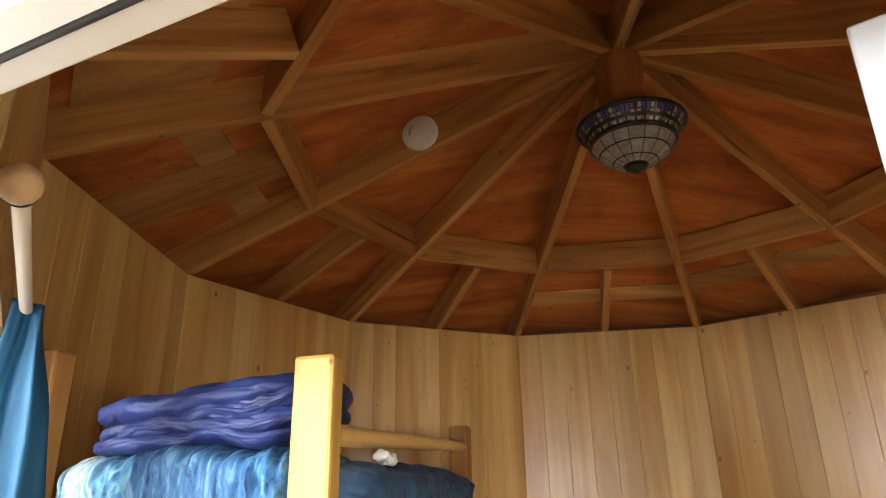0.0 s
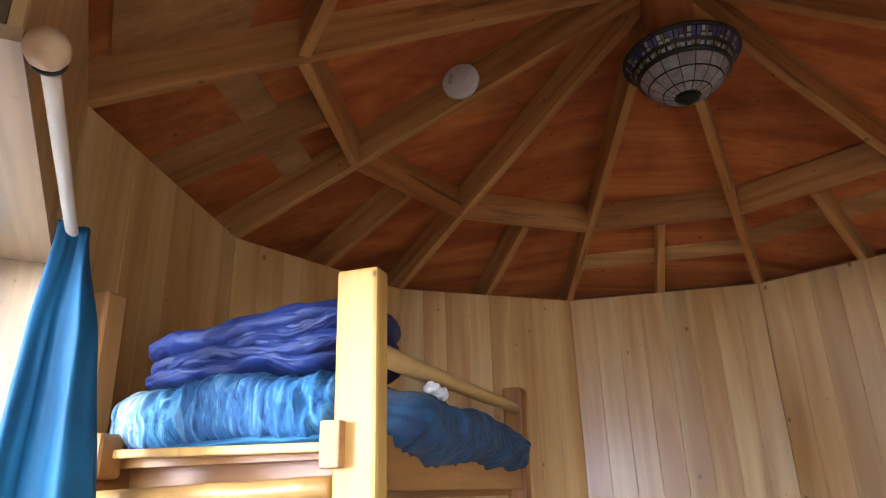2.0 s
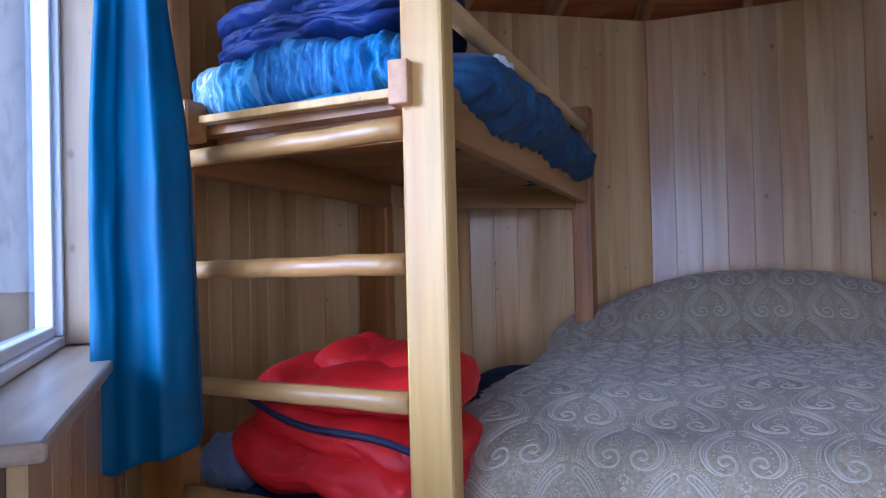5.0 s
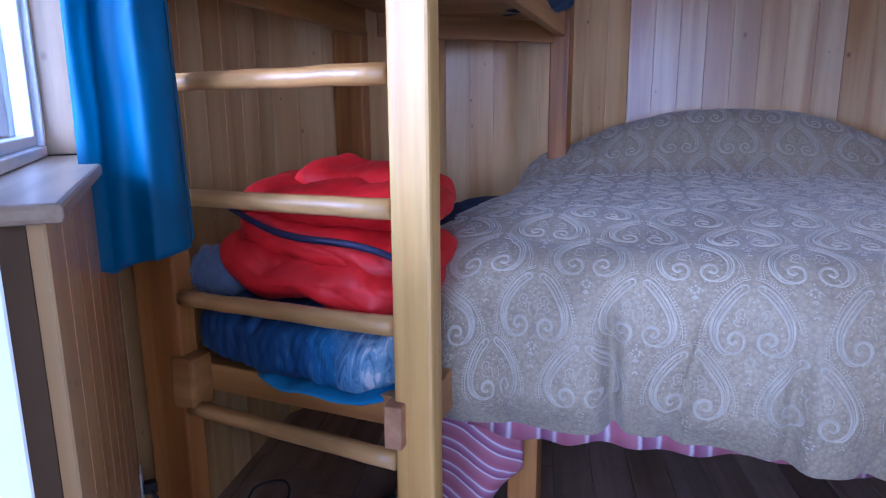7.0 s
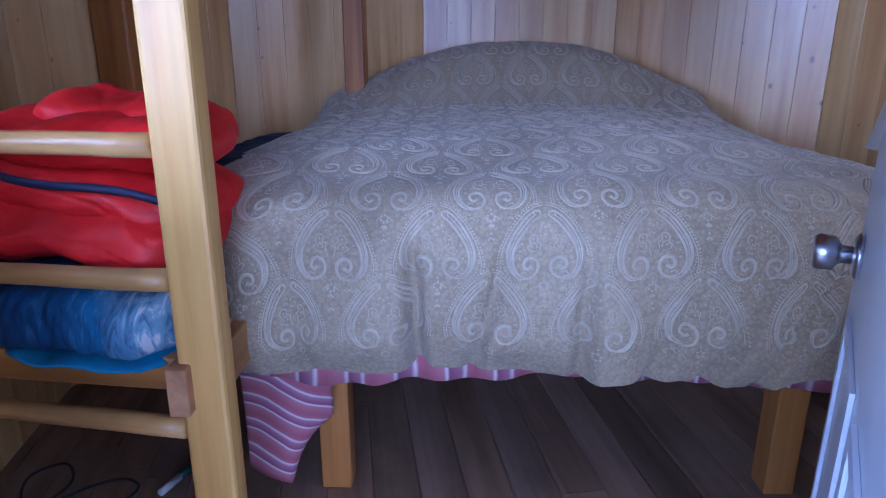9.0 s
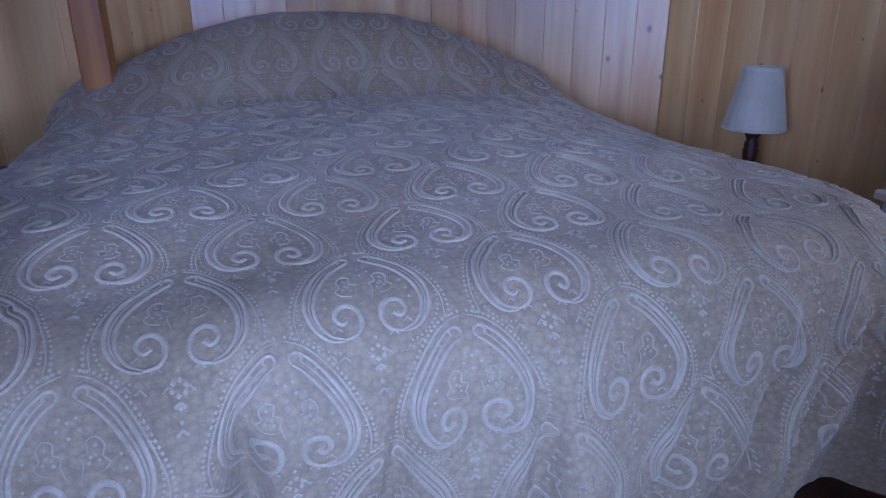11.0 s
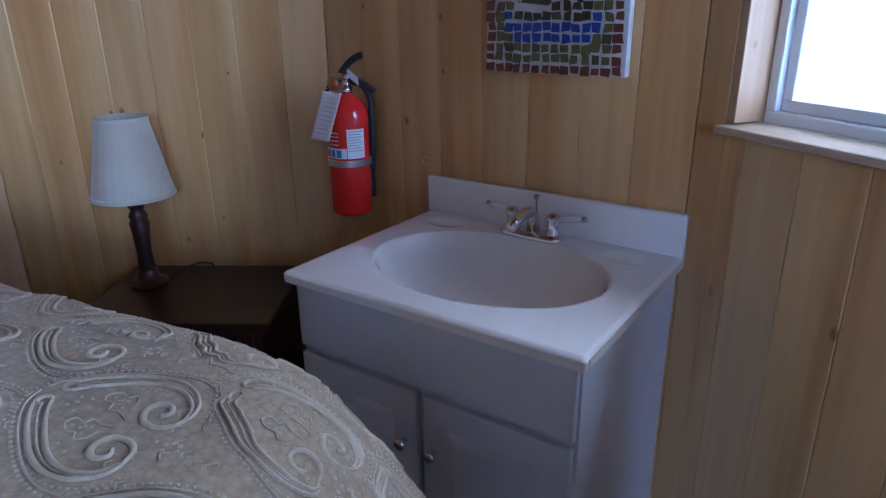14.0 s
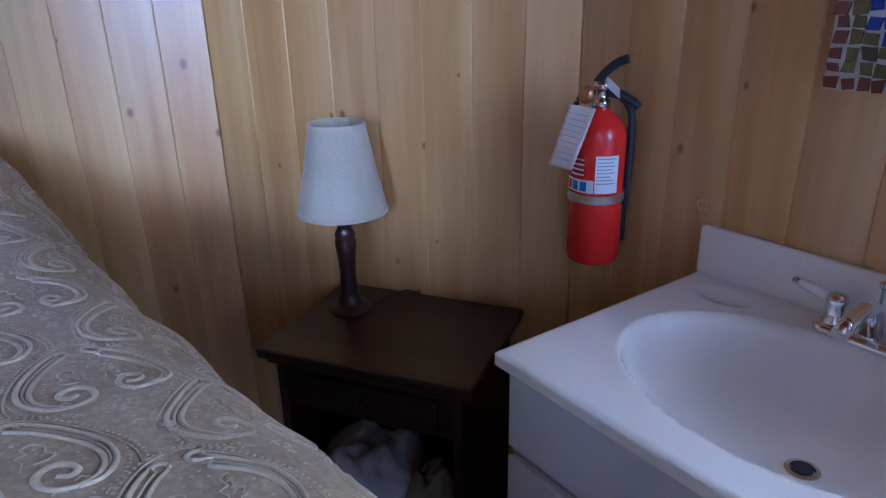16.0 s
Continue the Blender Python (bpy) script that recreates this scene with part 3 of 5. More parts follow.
part("hinge_lining", box(DU0 - 0.05, DU0 - 0.038, 0.036, DY0 - 0.001, 0.0, 2.55), PINE_LINING, frame_9, "pine return")

HINGE, TIP = Vector((0.330, 0.40, 0.0)), Vector((0.806, 1.010, 0.0))
m, width = along(HINGE, TIP)
door = part("door_1", box(0, width, -0.022, 0.022, 0.02, 2.03), DOOR_PAINT, at=m, label="white panelled door standing open into the room", category="door", kind="structure", bevel=0.003)
for a, b, c, d in ((0.10, 0.35, 1.15, 1.90), (0.42, width - 0.10, 1.15, 1.90), (0.10, 0.35, 0.2, 0.85), (0.42, width - 0.10, 0.2, 0.85)):
    for y0, y1 in ((-0.028, -0.0225), (0.0225, 0.028)):
        bm = box(a, b, y0, y1, c, c + 0.02)
        box(a, b, y0, y1, d - 0.02, d, bm), box(a, a + 0.02, y0, y1, c + 0.02, d - 0.02, bm), box(b - 0.02, b, y0, y1, c + 0.02, d - 0.02, bm)
        part("panel_moulding", bm, DOOR_PAINT, door)
for sgn in (1, -1):
    knob = part("door_knob", lathe([(0.001, 0.062), (0.022, 0.061), (0.026, 0.056), (0.025, 0.034), (0.016, 0.028), (0.013, 0.024), (0.013, 0.010)][::-1], 28), STEEL, door, "brushed steel door knob", at=Matrix.Translation((width - 0.065, 0.022 * sgn, 0.93)) @ pose(0, 0, 0, -90 * sgn, 0, 0), smooth=True)
    part("rose", lathe([(0.033, 0.0), (0.033, 0.006), (0.026, 0.011)], 28), STEEL, knob, "round steel rose", smooth=True)

# ---- the double bed ----
BED_A, BED_R = Vector((0.165, 0.986, 0)).normalized(), Vector((0.986, -0.165, 0)).normalized()
BED_F = Vector((0.55, 1.46, 0))
BED = Matrix((BED_R, BED_A, Vector((0, 0, 1)))).transposed().to_4x4()
BED.translation = BED_F
BED_L, BED_RT, BED_FOOT, BED_HEAD, ROLL = -0.755, 0.71, 0.14, 2.20, 0.14
TOP_Z = 0.955


def smooth(a, b, v):
    v = min(1.0, max(0.0, (v - a) / (b - a)))
    return v * v * (3 - 2 * v)


def bed_top(q, p):
    """Height of the made bed, with the pillows under the spread at the head."""
    mid = (BED_L + BED_RT) / 2 + 0.03
    across = 1 - abs((q - mid) / 0.95) ** 2.2
    pillow = 0.252 * smooth(1.35, 1.80, p) * max(0.0, across) * (1 - 0.18 * smooth(1.95, 2.2, p))
    crown = 0.030 * (1 - ((q - mid) / 0.75) ** 2) * smooth(0.1, 0.5, p)
    lumps = 0.016 * noise.noise(Vector((q * 2.2, p * 2.2, 3.1))) + 0.006 * noise.noise(Vector((q * 7, p * 7, 8.2)))
    ridge = 0.012 * math.exp(-((p - 1.30 - 0.12 * q) / 0.05) ** 2)
    return TOP_Z + pillow + crown + lumps + ridge


def spread_point(q, p, lift=0.0):
    """The place on the bedspread of the cloth's own coordinates: q across, p from foot to head."""
    cr = 0.16
    cq = min(max(q, BED_L + cr), BED_RT - cr)
    cp = max(p, BED_FOOT + cr)
    dq, dp = q - cq, p - cp
    dist = math.hypot(dq, dp)
    if dist < 1e-9:
        nq, np_ = 0.0, -1.0
    else:
        nq, np_ = dq / dist, dp / dist
    d = dist - cr
    if d <= 0:
        s = (0.03 - 0.028 * (1 - smooth(-0.6, -0.1, q)) * smooth(0.1, 0.35, p)) * (1 - smooth(0.0, 0.45, min(q - BED_L, BED_RT - q, p - BED_FOOT)))
        z = bed_top(q, p) - s
        return Vector((q, p, z + lift))
    bq, bp = cq + nq * cr, cp + np_ * cr
    z = bed_top(bq, bp) - 0.03 + 0.028 * (1 - smooth(-0.6, -0.1, bq)) * smooth(0.1, 0.35, bp)
    arc = ROLL * math.pi / 2
    s = bq * 1.0 + bp * 1.0 + 0.5 * math.atan2(nq, -np_)
    if d < arc:
        a = d / ROLL
        h, v = ROLL * math.sin(a), ROLL * (1 - math.cos(a))
        nh, nz = math.sin(a), math.cos(a)
    else:
        e = d - arc
        h, v = ROLL + 0.03 * e - 0.06 * e * smooth(0.1, 0.4, e), ROLL + e
        nh, nz = 1.0, 0.0
    fall = smooth(0.05, 0.35, d)
    fold = 0.007 * math.sin(s * 17 + 2.5 * noise.noise(Vector((s * 3, 0.2, d * 2)))) + 0.032 * noise.noise(Vector((s * 5.5, d * 1.5, 1.7)))
    crease = -0.030 * max(0.0, noise.noise(Vector((s * 9.0, d * 1.2, 6.4))) - 0.22) * 3
    h += smooth(0.08, 0.50, d) * (0.26 * max(0.0, nq) * (0.24 + 0.70 * max(0.0, -np_)) + 0.07 * max(0.0, -nq) * max(0.0, -np_) + 0.02)
    if np_ < -0.6:
        for c0, lean, deep in ((-0.395, -0.06, 0.062), (-0.22, 0.22, 0.024), (-0.03, -0.05, 0.032), (0.22, 0.5, 0.022), (0.36, 0.55, 0.034), (0.50, 0.75, 0.030)):
            w = bq - c0 + lean * (d - 0.3) + 0.02 * noise.noise(Vector((d * 6, c0 * 9, 0)))
            h += (-deep * math.exp(-(w / 0.017) ** 2) + 0.010 * math.exp(-((w - 0.035) / 0.03) ** 2)) * smooth(0.10, 0.32, d)
    h += 0.075 * max(0.0, -nq) * smooth(0.05, 0.22, bp) * (1 - 0.7 * smooth(0.6, 1.3, bp)) * smooth(0.0, 0.15, d)
    h += 0.018 * max(0.0, -np_) * smooth(0.22, 0.50, d) * smooth(-0.15, 0.05, bq) * (1 - smooth(0.36, 0.52, bq))
    # the padded spread bulges where it hangs and turns in at the hem
    h += max(0.0, -np_ - 0.6 * max(0.0, nq)) * ((1 - smooth(0.25, 0.48, bq)) * 0.030 * math.sin(math.pi * min(1.0, d / 0.60)) - (1 - smooth(-0.3, 0.1, bq)) * 0.050 * smooth(0.40, 0.53, d))
    h += (fold + 0.6 * crease) * fall + 0.012 * noise.noise(Vector((s * 12, d * 8, 4.0)))
    side = 0.012 * max(0.0, nq) * (1 - smooth(0.10, 0.40, d)) * (1 - smooth(0.7, 1.6, bp))
    bq -= side
    return Vector((bq + nq * (h + lift * nh), bp + np_ * (h + lift * nh), z - v + lift * nz))


def hem(q_or_p):
    return 0.010 * noise.noise(Vector((q_or_p * 4, 7.7, 0)))


DROP = 0.524
QMIN, QMAX, PMIN = BED_L - DROP + 0.1, BED_RT + DROP, BED_FOOT - DROP + 0.02
bed = empty("bed", BED, "double bed with a taupe paisley spread over piled pillows", "bed")
NU, NV = 220, 240


def spread_uv(u, v):
    q, p = QMIN + (QMAX - QMIN) * u, PMIN + (BED_HEAD - PMIN) * v
    # keep the corner cloth from trailing: pull it towards the rounded corner
    cq = min(max(q, BED_L + 0.16), BED_RT - 0.16)
    cp = max(p, BED_FOOT + 0.16)
    dq, dp = q - cq, p - cp
    dist = math.hypot(dq, dp)
    lim = 0.16 + DROP + (0.24 if q > 0 else -0.06) * min(abs(dq), abs(dp)) + hem(q - p)
    if dist > lim:
        q, p = cq + dq / dist * lim, cp + dp / dist * lim
    return spread_point(q, p)


bm = sheet(spread_uv, NU, NV)
bmesh.ops.remove_doubles(bm, verts=bm.verts, dist=0.0006)
bmesh.ops.dissolve_degenerate(bm, edges=bm.edges, dist=0.0004)
bmesh.ops.recalc_face_normals(bm, faces=bm.faces)
spread = part("bedspread", bm, COVER, bed, "taupe woven spread, creased where it hangs", smooth=True)


def ribbon(points, width, height, bm):
    """A raised cord on the spread along points (q, p)."""
    n = len(points)
    rows = []
    for i, (q, p) in enumerate(points):
        a, b = points[max(i - 1, 0)], points[min(i + 1, n - 1)]
        tq, tp = b[0] - a[0], b[1] - a[1]
        ln = math.hypot(tq, tp) or 1.0
        nq, np_ = -tp / ln, tq / ln
        taper = width * (0.45 + 0.55 * math.sin(math.pi * min(1.0, (i + 1) / (n + 1))))
        rows.append([bm.verts.new(spread_point(q + nq * s * taper, p + np_ * s * taper, l)) for s, l in ((-0.5, 0.0004), (-0.2, height), (0.2, height), (0.5, 0.0004))])
    for lo, hi in zip(rows, rows[1:]):
        for k in range(3):
            bm.faces.new((lo[k], lo[k + 1], hi[k + 1], hi[k]))


def bead(q, p, r, height, bm):
    """A small raised stitch on the spread."""
    rim = [bm.verts.new(spread_point(q + dq * r, p + dp * r, 0.0003)) for dq, dp in ((-1, 0), (0, -1), (1, 0), (0, 1))]
    tip = bm.verts.new(spread_point(q, p, height))
    for i in range(4):
        bm.faces.new((rim[i], rim[(i + 1) % 4], tip))


def offset(pts, dist):
    """A line beside a line; dist is a number or a function of the way along it."""
    out = []
    for i, (x, y) in enumerate(pts):
        a, b = pts[max(i - 1, 0)], pts[min(i + 1, len(pts) - 1)]
        tx, ty = b[0] - a[0], b[1] - a[1]
        ln = math.hypot(tx, ty) or 1.0
        d = dist(i / (len(pts) - 1)) if callable(dist) else dist
        out.append((x - ty / ln * d, y + tx / ln * d))
    return out


def evenly(pts, gap):
    """Points at an even spacing along a line."""
    out, left = [], 0.0
    for (x0, y0), (x1, y1) in zip(pts, pts[1:]):
        ln = math.hypot(x1 - x0, y1 - y0)
        while left <= ln:
            out.append((x0 + (x1 - x0) * left / ln, y0 + (y1 - y0) * left / ln))
            left += gap
        left -= ln
    return out


def paisley(bm, cq, cp, size):
    """A pair of mirrored teardrops that lean together at the tip and curl in at the foot, framed by beads."""
    for sg in (-1, 1):
        def place(pts):
            return [(cq + sg * x * size, cp + y * size) for x, y in pts]
        stem = fair([(0.075, 0.34), (0.15, 0.28), (0.24, 0.17), (0.325, 0.03), (0.36, -0.10), (0.34, -0.22), (0.27, -0.31), (0.185, -0.335)], 3)
        curl = fair([(0.185, -0.335), (0.105, -0.31), (0.065, -0.245), (0.075, -0.165), (0.135, -0.12), (0.20, -0.14), (0.22, -0.20), (0.18, -0.24), (0.14, -0.215)], 3)
        wide = lambda t: 0.032 * (1 - t ** 2) + 0.006
        for side in (-1, 1):
            ribbon(place(offset(stem, lambda t, side=side: side * wide(t))), 0.030 * size, 0.0030, bm)
        ribbon(place([(0.075 + 0.036 * math.cos(a), 0.34 + 0.036 * math.sin(a)) for a in (-0.7, 0.1, 0.9, 1.7, 2.5, 3.3, 4.0)]), 0.028 * size, 0.0028, bm)
        ribbon(place(stem[1:-4]), 0.016 * size, 0.0016, bm)
        ribbon(place(curl), 0.040 * size, 0.0030, bm)
        # the double beaded frame outside the drop
        outer = fair([(0.03, 0.47), (0.14, 0.425), (0.26, 0.31), (0.37, 0.15), (0.455, -0.03), (0.485, -0.18), (0.47, -0.30)], 3)
        ribbon(place(offset(outer, -0.028)), 0.013 * size, 0.0014, bm)
        for x, y in place(evenly(outer, 0.036)):
            bead(x, y, 0.013 * size, 0.0026, bm)
        for x, y in place(evenly(offset(stem[2:], 0.075), 0.034)):
            bead(x, y, 0.010 * size, 0.0018, bm)
        # a leafy sprig inside
        leaf = [(0.03, -0.10), (0.055, -0.02), (0.04, 0.03), (0.085, 0.045), (0.075, 0.10), (0.125, 0.12), (0.165, 0.07), (0.15, 0.02), (0.185, -0.01), (0.15, -0.05), (0.09, -0.06)]
        ribbon(place(fair(leaf, 2)), 0.012 * size, 0.0016, bm)
        for x, y in place([(0.085, -0.01), (0.115, 0.03), (0.12, 0.075), (0.095, 0.02), (0.135, 0.0), (0.04, 0.22), (0.055, 0.16), (0.26, -0.05), (0.265, -0.12), (0.24, 0.02)]):
            bead(x, y, 0.012 * size, 0.0018, bm)
        # fine stitching of the ground between the pairs
        for x, y in ((0.50, 0.30), (0.44, 0.40), (0.56, 0.22), (0.34, 0.46), (0.56, 0.08), (0.40, 0.52), (0.28, -0.42), (0.36, -0.46), (0.20, -0.44)):
            ribbon(place([(x - 0.03, y - 0.02), (x, y + 0.012), (x + 0.03, y - 0.012)]), 0.012 * size, 0.0012, bm)
    for k in range(6):
        a = 0.4 + k * 1.05
        bead(cq + 0.040 * size * math.cos(a), cp + size * (-0.43 + 0.040 * math.sin(a)), 0.017 * size, 0.0020, bm)
    for y in (0.20, 0.12, -0.34, -0.53, -0.60):
        bead(cq, cp + y * size, 0.014 * size, 0.0018, bm)


def fair(pts, sub):
    """A smooth line through points (Catmull-Rom)."""
    out = []
    for i in range(len(pts) - 1):
        p0, p1, p2, p3 = pts[max(i - 1, 0)], pts[i], pts[i + 1], pts[min(i + 2, len(pts) - 1)]
        for k in range(sub):
            t = k / sub
            out.append(tuple(0.5 * (2 * b + (c - a) * t + (2 * a - 5 * b + 4 * c - d) * t * t + (3 * b - a - 3 * c + d) * t ** 3) for a, b, c, d in zip(p0, p1, p2, p3)))
    return out + [pts[-1]]


bm = bmesh.new()
PITCH_Q, PITCH_P, MOTIF = 0.228, 0.150, 0.205
row = 0
p = -0.354
while p < BED_HEAD - 0.1:
    q = -6 * PITCH_Q + (0.5 * PITCH_Q if row % 2 == 0 else 0)
    while q < QMAX - 0.08:
        cq, cp = min(max(q, BED_L + 0.16), BED_RT - 0.16), max(p, BED_FOOT + 0.16)
        if math.hypot(q - cq, p - cp) < 0.16 + DROP - 0.09:
            paisley(bm, q, p, MOTIF)
        q += PITCH_Q
    p += PITCH_P
    row += 1
part("paisley_weave", bm, BROCADE, spread, "raised silvery paisley weave", smooth=True, kind="stuff")

PINK_SLANT = striped("pink_slanting_stripes", ((0.0, (0.31, 0.088, 0.105)), (0.34, (0.37, 0.14, 0.155)), (0.40, (0.62, 0.52, 0.50)), (0.46, (0.22, 0.06, 0.10)), (0.70, (0.32, 0.14, 0.18)), (0.78, (0.60, 0.50, 0.49)), (0.84, (0.34, 0.105, 0.125)), (1.0, (0.31, 0.088, 0.105))), 2, 0.066)

# bed frame, mattress and legs under the spread
part("mattress", box(BED_L + 0.02, BED_RT - 0.02, BED_FOOT + 0.02, BED_HEAD - 0.02, 0.62, 0.88), PINK_STRIPE, bed, "mattress in a pink striped sheet", bevel=0.05)
for a, b, c, d in ((BED_L + 0.03, BED_RT - 0.03, 0.20, 0.24), (BED_L + 0.03, BED_RT - 0.03, 2.10, 2.14), (BED_L + 0.03, BED_L + 0.07, 0.241, 2.099), (BED_RT - 0.07, BED_RT - 0.03, 0.241, 2.099)):
    part("bed_rail", box(a, b, c, d, 0.47, 0.61), RAIL_WOOD, bed, bevel=0.004)
part("slat_base", box(BED_L + 0.071, BED_RT - 0.071, 0.241, 2.099, 0.585, 0.615), RAIL_WOOD, bed)
for q in (BED_L + 0.075, BED_RT - 0.135):
    for p in (0.245, 2.02):
        part("leg", box(q, q + 0.085, p, p + 0.085, 0.0, 0.58), POST_SHADED, bed, bevel=0.005)


def skirt(u, v):
    q = BED_L + 0.0 + (BED_RT - BED_L) * u
    wob = 0.010 * math.sin(u * 60) + 0.008 * noise.noise(Vector((u * 20, v, 2)))
    return Vector((q, BED_FOOT - 0.055 + wob, 0.60 - (0.158 + 0.015 * math.sin(u * 9) + 0.02 * noise.noise(Vector((u * 6, 0, 0)))) * v))


part("sheet_edge", sheet(skirt, 120, 4, thick=0.003), PINK_STRIPE, bed, "pink striped sheet below the spread", smooth=True)


def tail(u, v):
    a = u * 2.2 - 0.6
    w = 1 - 0.55 * max(0.0, v - 0.55) / 0.45 * abs(2 * u - 0.9)
    q = BED_L - 0.085 + 0.215 * u * w
    return Vector((q, BED_FOOT - 0.03 + 0.06 * u + 0.018 * math.sin(6 * u + 2 * v), 0.450 - (0.345 - 0.10 * abs(u - 0.55)) * v))


slant = Matrix.Rotation(radians(30), 4, "Y")
bm = sheet(tail, 24, 20, thick=0.004)
bm.transform(slant.inverted())
part("sheet_corner", bm, PINK_SLANT, bed, "pink striped sheet hanging at the corner", at=slant, smooth=True)

# ---- the built-in bunk bed ----
A, B, C, D = Vector((-0.2525, 1.325, 0)), Vector((-0.882, 1.50, 0)), Vector((0.085, 3.24, 0)), Vector((-0.70, 2.76, 0))
bunk = empty("bunk_bed", Matrix.Identity(4), "varnished timber bunk bed with a ladder of peeled poles", "bunk bed")
turn = math.degrees(math.atan2((A - B).y, (A - B).x))
for name, p, top, wide, thick, mt in (("front_post", Vector((-0.243, 1.316, 0)), 1.962, 0.087, 0.052, POST_WOOD), ("side_post", Vector((-0.912, 1.530, 0)), 1.60, 0.135, 0.060, POST_SHADED), ("corner_post", Vector((-0.975, 1.655, 0)), 2.05, 0.080, 0.070, POST_STAINED), ("back_post", C, 2.0, 0.089, 0.089, POST_SHADED), ("wall_post", Vector((-0.775, 2.79, 0)), 1.56, 0.135, 0.06, POST_SHADED)):
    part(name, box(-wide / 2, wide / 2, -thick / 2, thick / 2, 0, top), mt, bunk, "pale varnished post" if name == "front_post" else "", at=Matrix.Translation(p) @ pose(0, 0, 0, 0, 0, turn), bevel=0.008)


def beam(name, p, q, z0, z1, width, material=RAIL_WOOD, label="", start=0.0, end=0.0, parent=None):
    m, ln = along((p.x, p.y, z0), (q.x, q.y, z0))
    return part(name, box(start, ln - end, -width / 2, width / 2, 0, z1 - z0), material, parent or bunk, label, at=m, bevel=0.004)


for lvl, (z0, z1) in enumerate(((0.535, 0.655), (1.535, 1.665))):
    # long rail towards the back post, its end showing at the ladder
    side = beam("side_rail", A, C, z0 + 0.025, z1, 0.038, start=0.05, end=0.04)
    set_back = (C - A).normalized() * (0.13 if lvl else 0.065)
    beam("end_rail", B + set_back, A + set_back, z0 + (0.03 if lvl else 0.030), z1 - (0.03 if lvl else 0.020), 0.036, start=0.045, end=0.03)
    beam("wall_rail", B, D, z0, z1, 0.036, start=0.05, end=0.04)
    beam("back_rail", D, C, z0, z1, 0.036, start=0.05, end=0.05)
    tz = (0.575, 0.668) if lvl == 0 else (1.598, 1.678)
    m, ln = along((A.x - 0.036, A.y - 0.046, tz[0]), (A.x - 0.036 + 0.17 * 0.35, A.y - 0.046 + 0.35, tz[0]))
    part("rail_end", box(-0.006, 0.25, -0.019, 0.019, 0, tz[1] - tz[0]), END_GRAIN, bunk, "sawn end of a rail", at=m, bevel=0.003)
    deck = prism([tuple((A + Vector((0.0, 0.06, 0))).xy), tuple((C + Vector((-0.02, -0.06, 0))).xy), tuple((D + Vector((0.05, -0.02, 0))).xy), tuple((B + Vector((0.05, 0.05, 0))).xy)], z1 - 0.045, z1 - 0.022)
    part("deck", deck, RAIL_WOOD, bunk, "boards under the mattress")
m, ln = along((B.x + 0.05, B.y + 0.02, 1.665), (A.x - 0.045, A.y + 0.03, 1.655))
part("mattress_batten", box(0.03, ln, -0.015, 0.015, -0.026, -0.008), POST_WOOD, bunk, "pale batten along the end of the upper bunk", at=m, bevel=0.003)
for z0, z1 in ((1.598, 1.690), (0.535, 0.668)):
    m, ln = along((B.x, B.y, z0), (A.x, A.y, z0))
    part("rail_block", box(0.0, 0.072, -0.02, 0.05, 0, z1 - z0), RAIL_WOOD, bunk, "notched end of a rail", at=m, bevel=0.010)

random.seed(5)
for z, lift in ((1.566, -0.010), (1.314, -0.004), (1.057, 0.0), (0.817, -0.003), (0.519, 0.016)):
    p, q = Vector((B.x + 0.04, B.y - 0.012, z + lift)), Vector((A.x - 0.042, A.y + 0.005, z))
    n = 9
    pts = [p.lerp(q, i / n) + Vector((0, 0, random.uniform(-0.0012, 0.0012))) for i in range(n + 1)]
    tap = [0.92 + 0.14 * i / n + random.uniform(-0.012, 0.012) for i in range(n + 1)]
    m, ln = along(p, q)
    mi = m.inverted()
    part("rung", tube([mi @ v for v in pts], 0.0205, 14, taper=tap), POLE_WOOD, bunk, "peeled pole rung", at=m, smooth=True)
p, q = Vector((A.x + 0.02, A.y + 0.045, 1.815)), Vector((C.x, C.y - 0.045, 1.905))
m, ln = along(p, q)
part("guard_rail", tube([(ln * i / 8, 0.0015 * math.sin(3 * i), 0.002 * math.cos(2 * i)) for i in range(9)], 0.023, 14), POLE_WOOD, bunk, "peeled pole guard rail", at=m, smooth=True)


# ---- bedding on the bunks ----


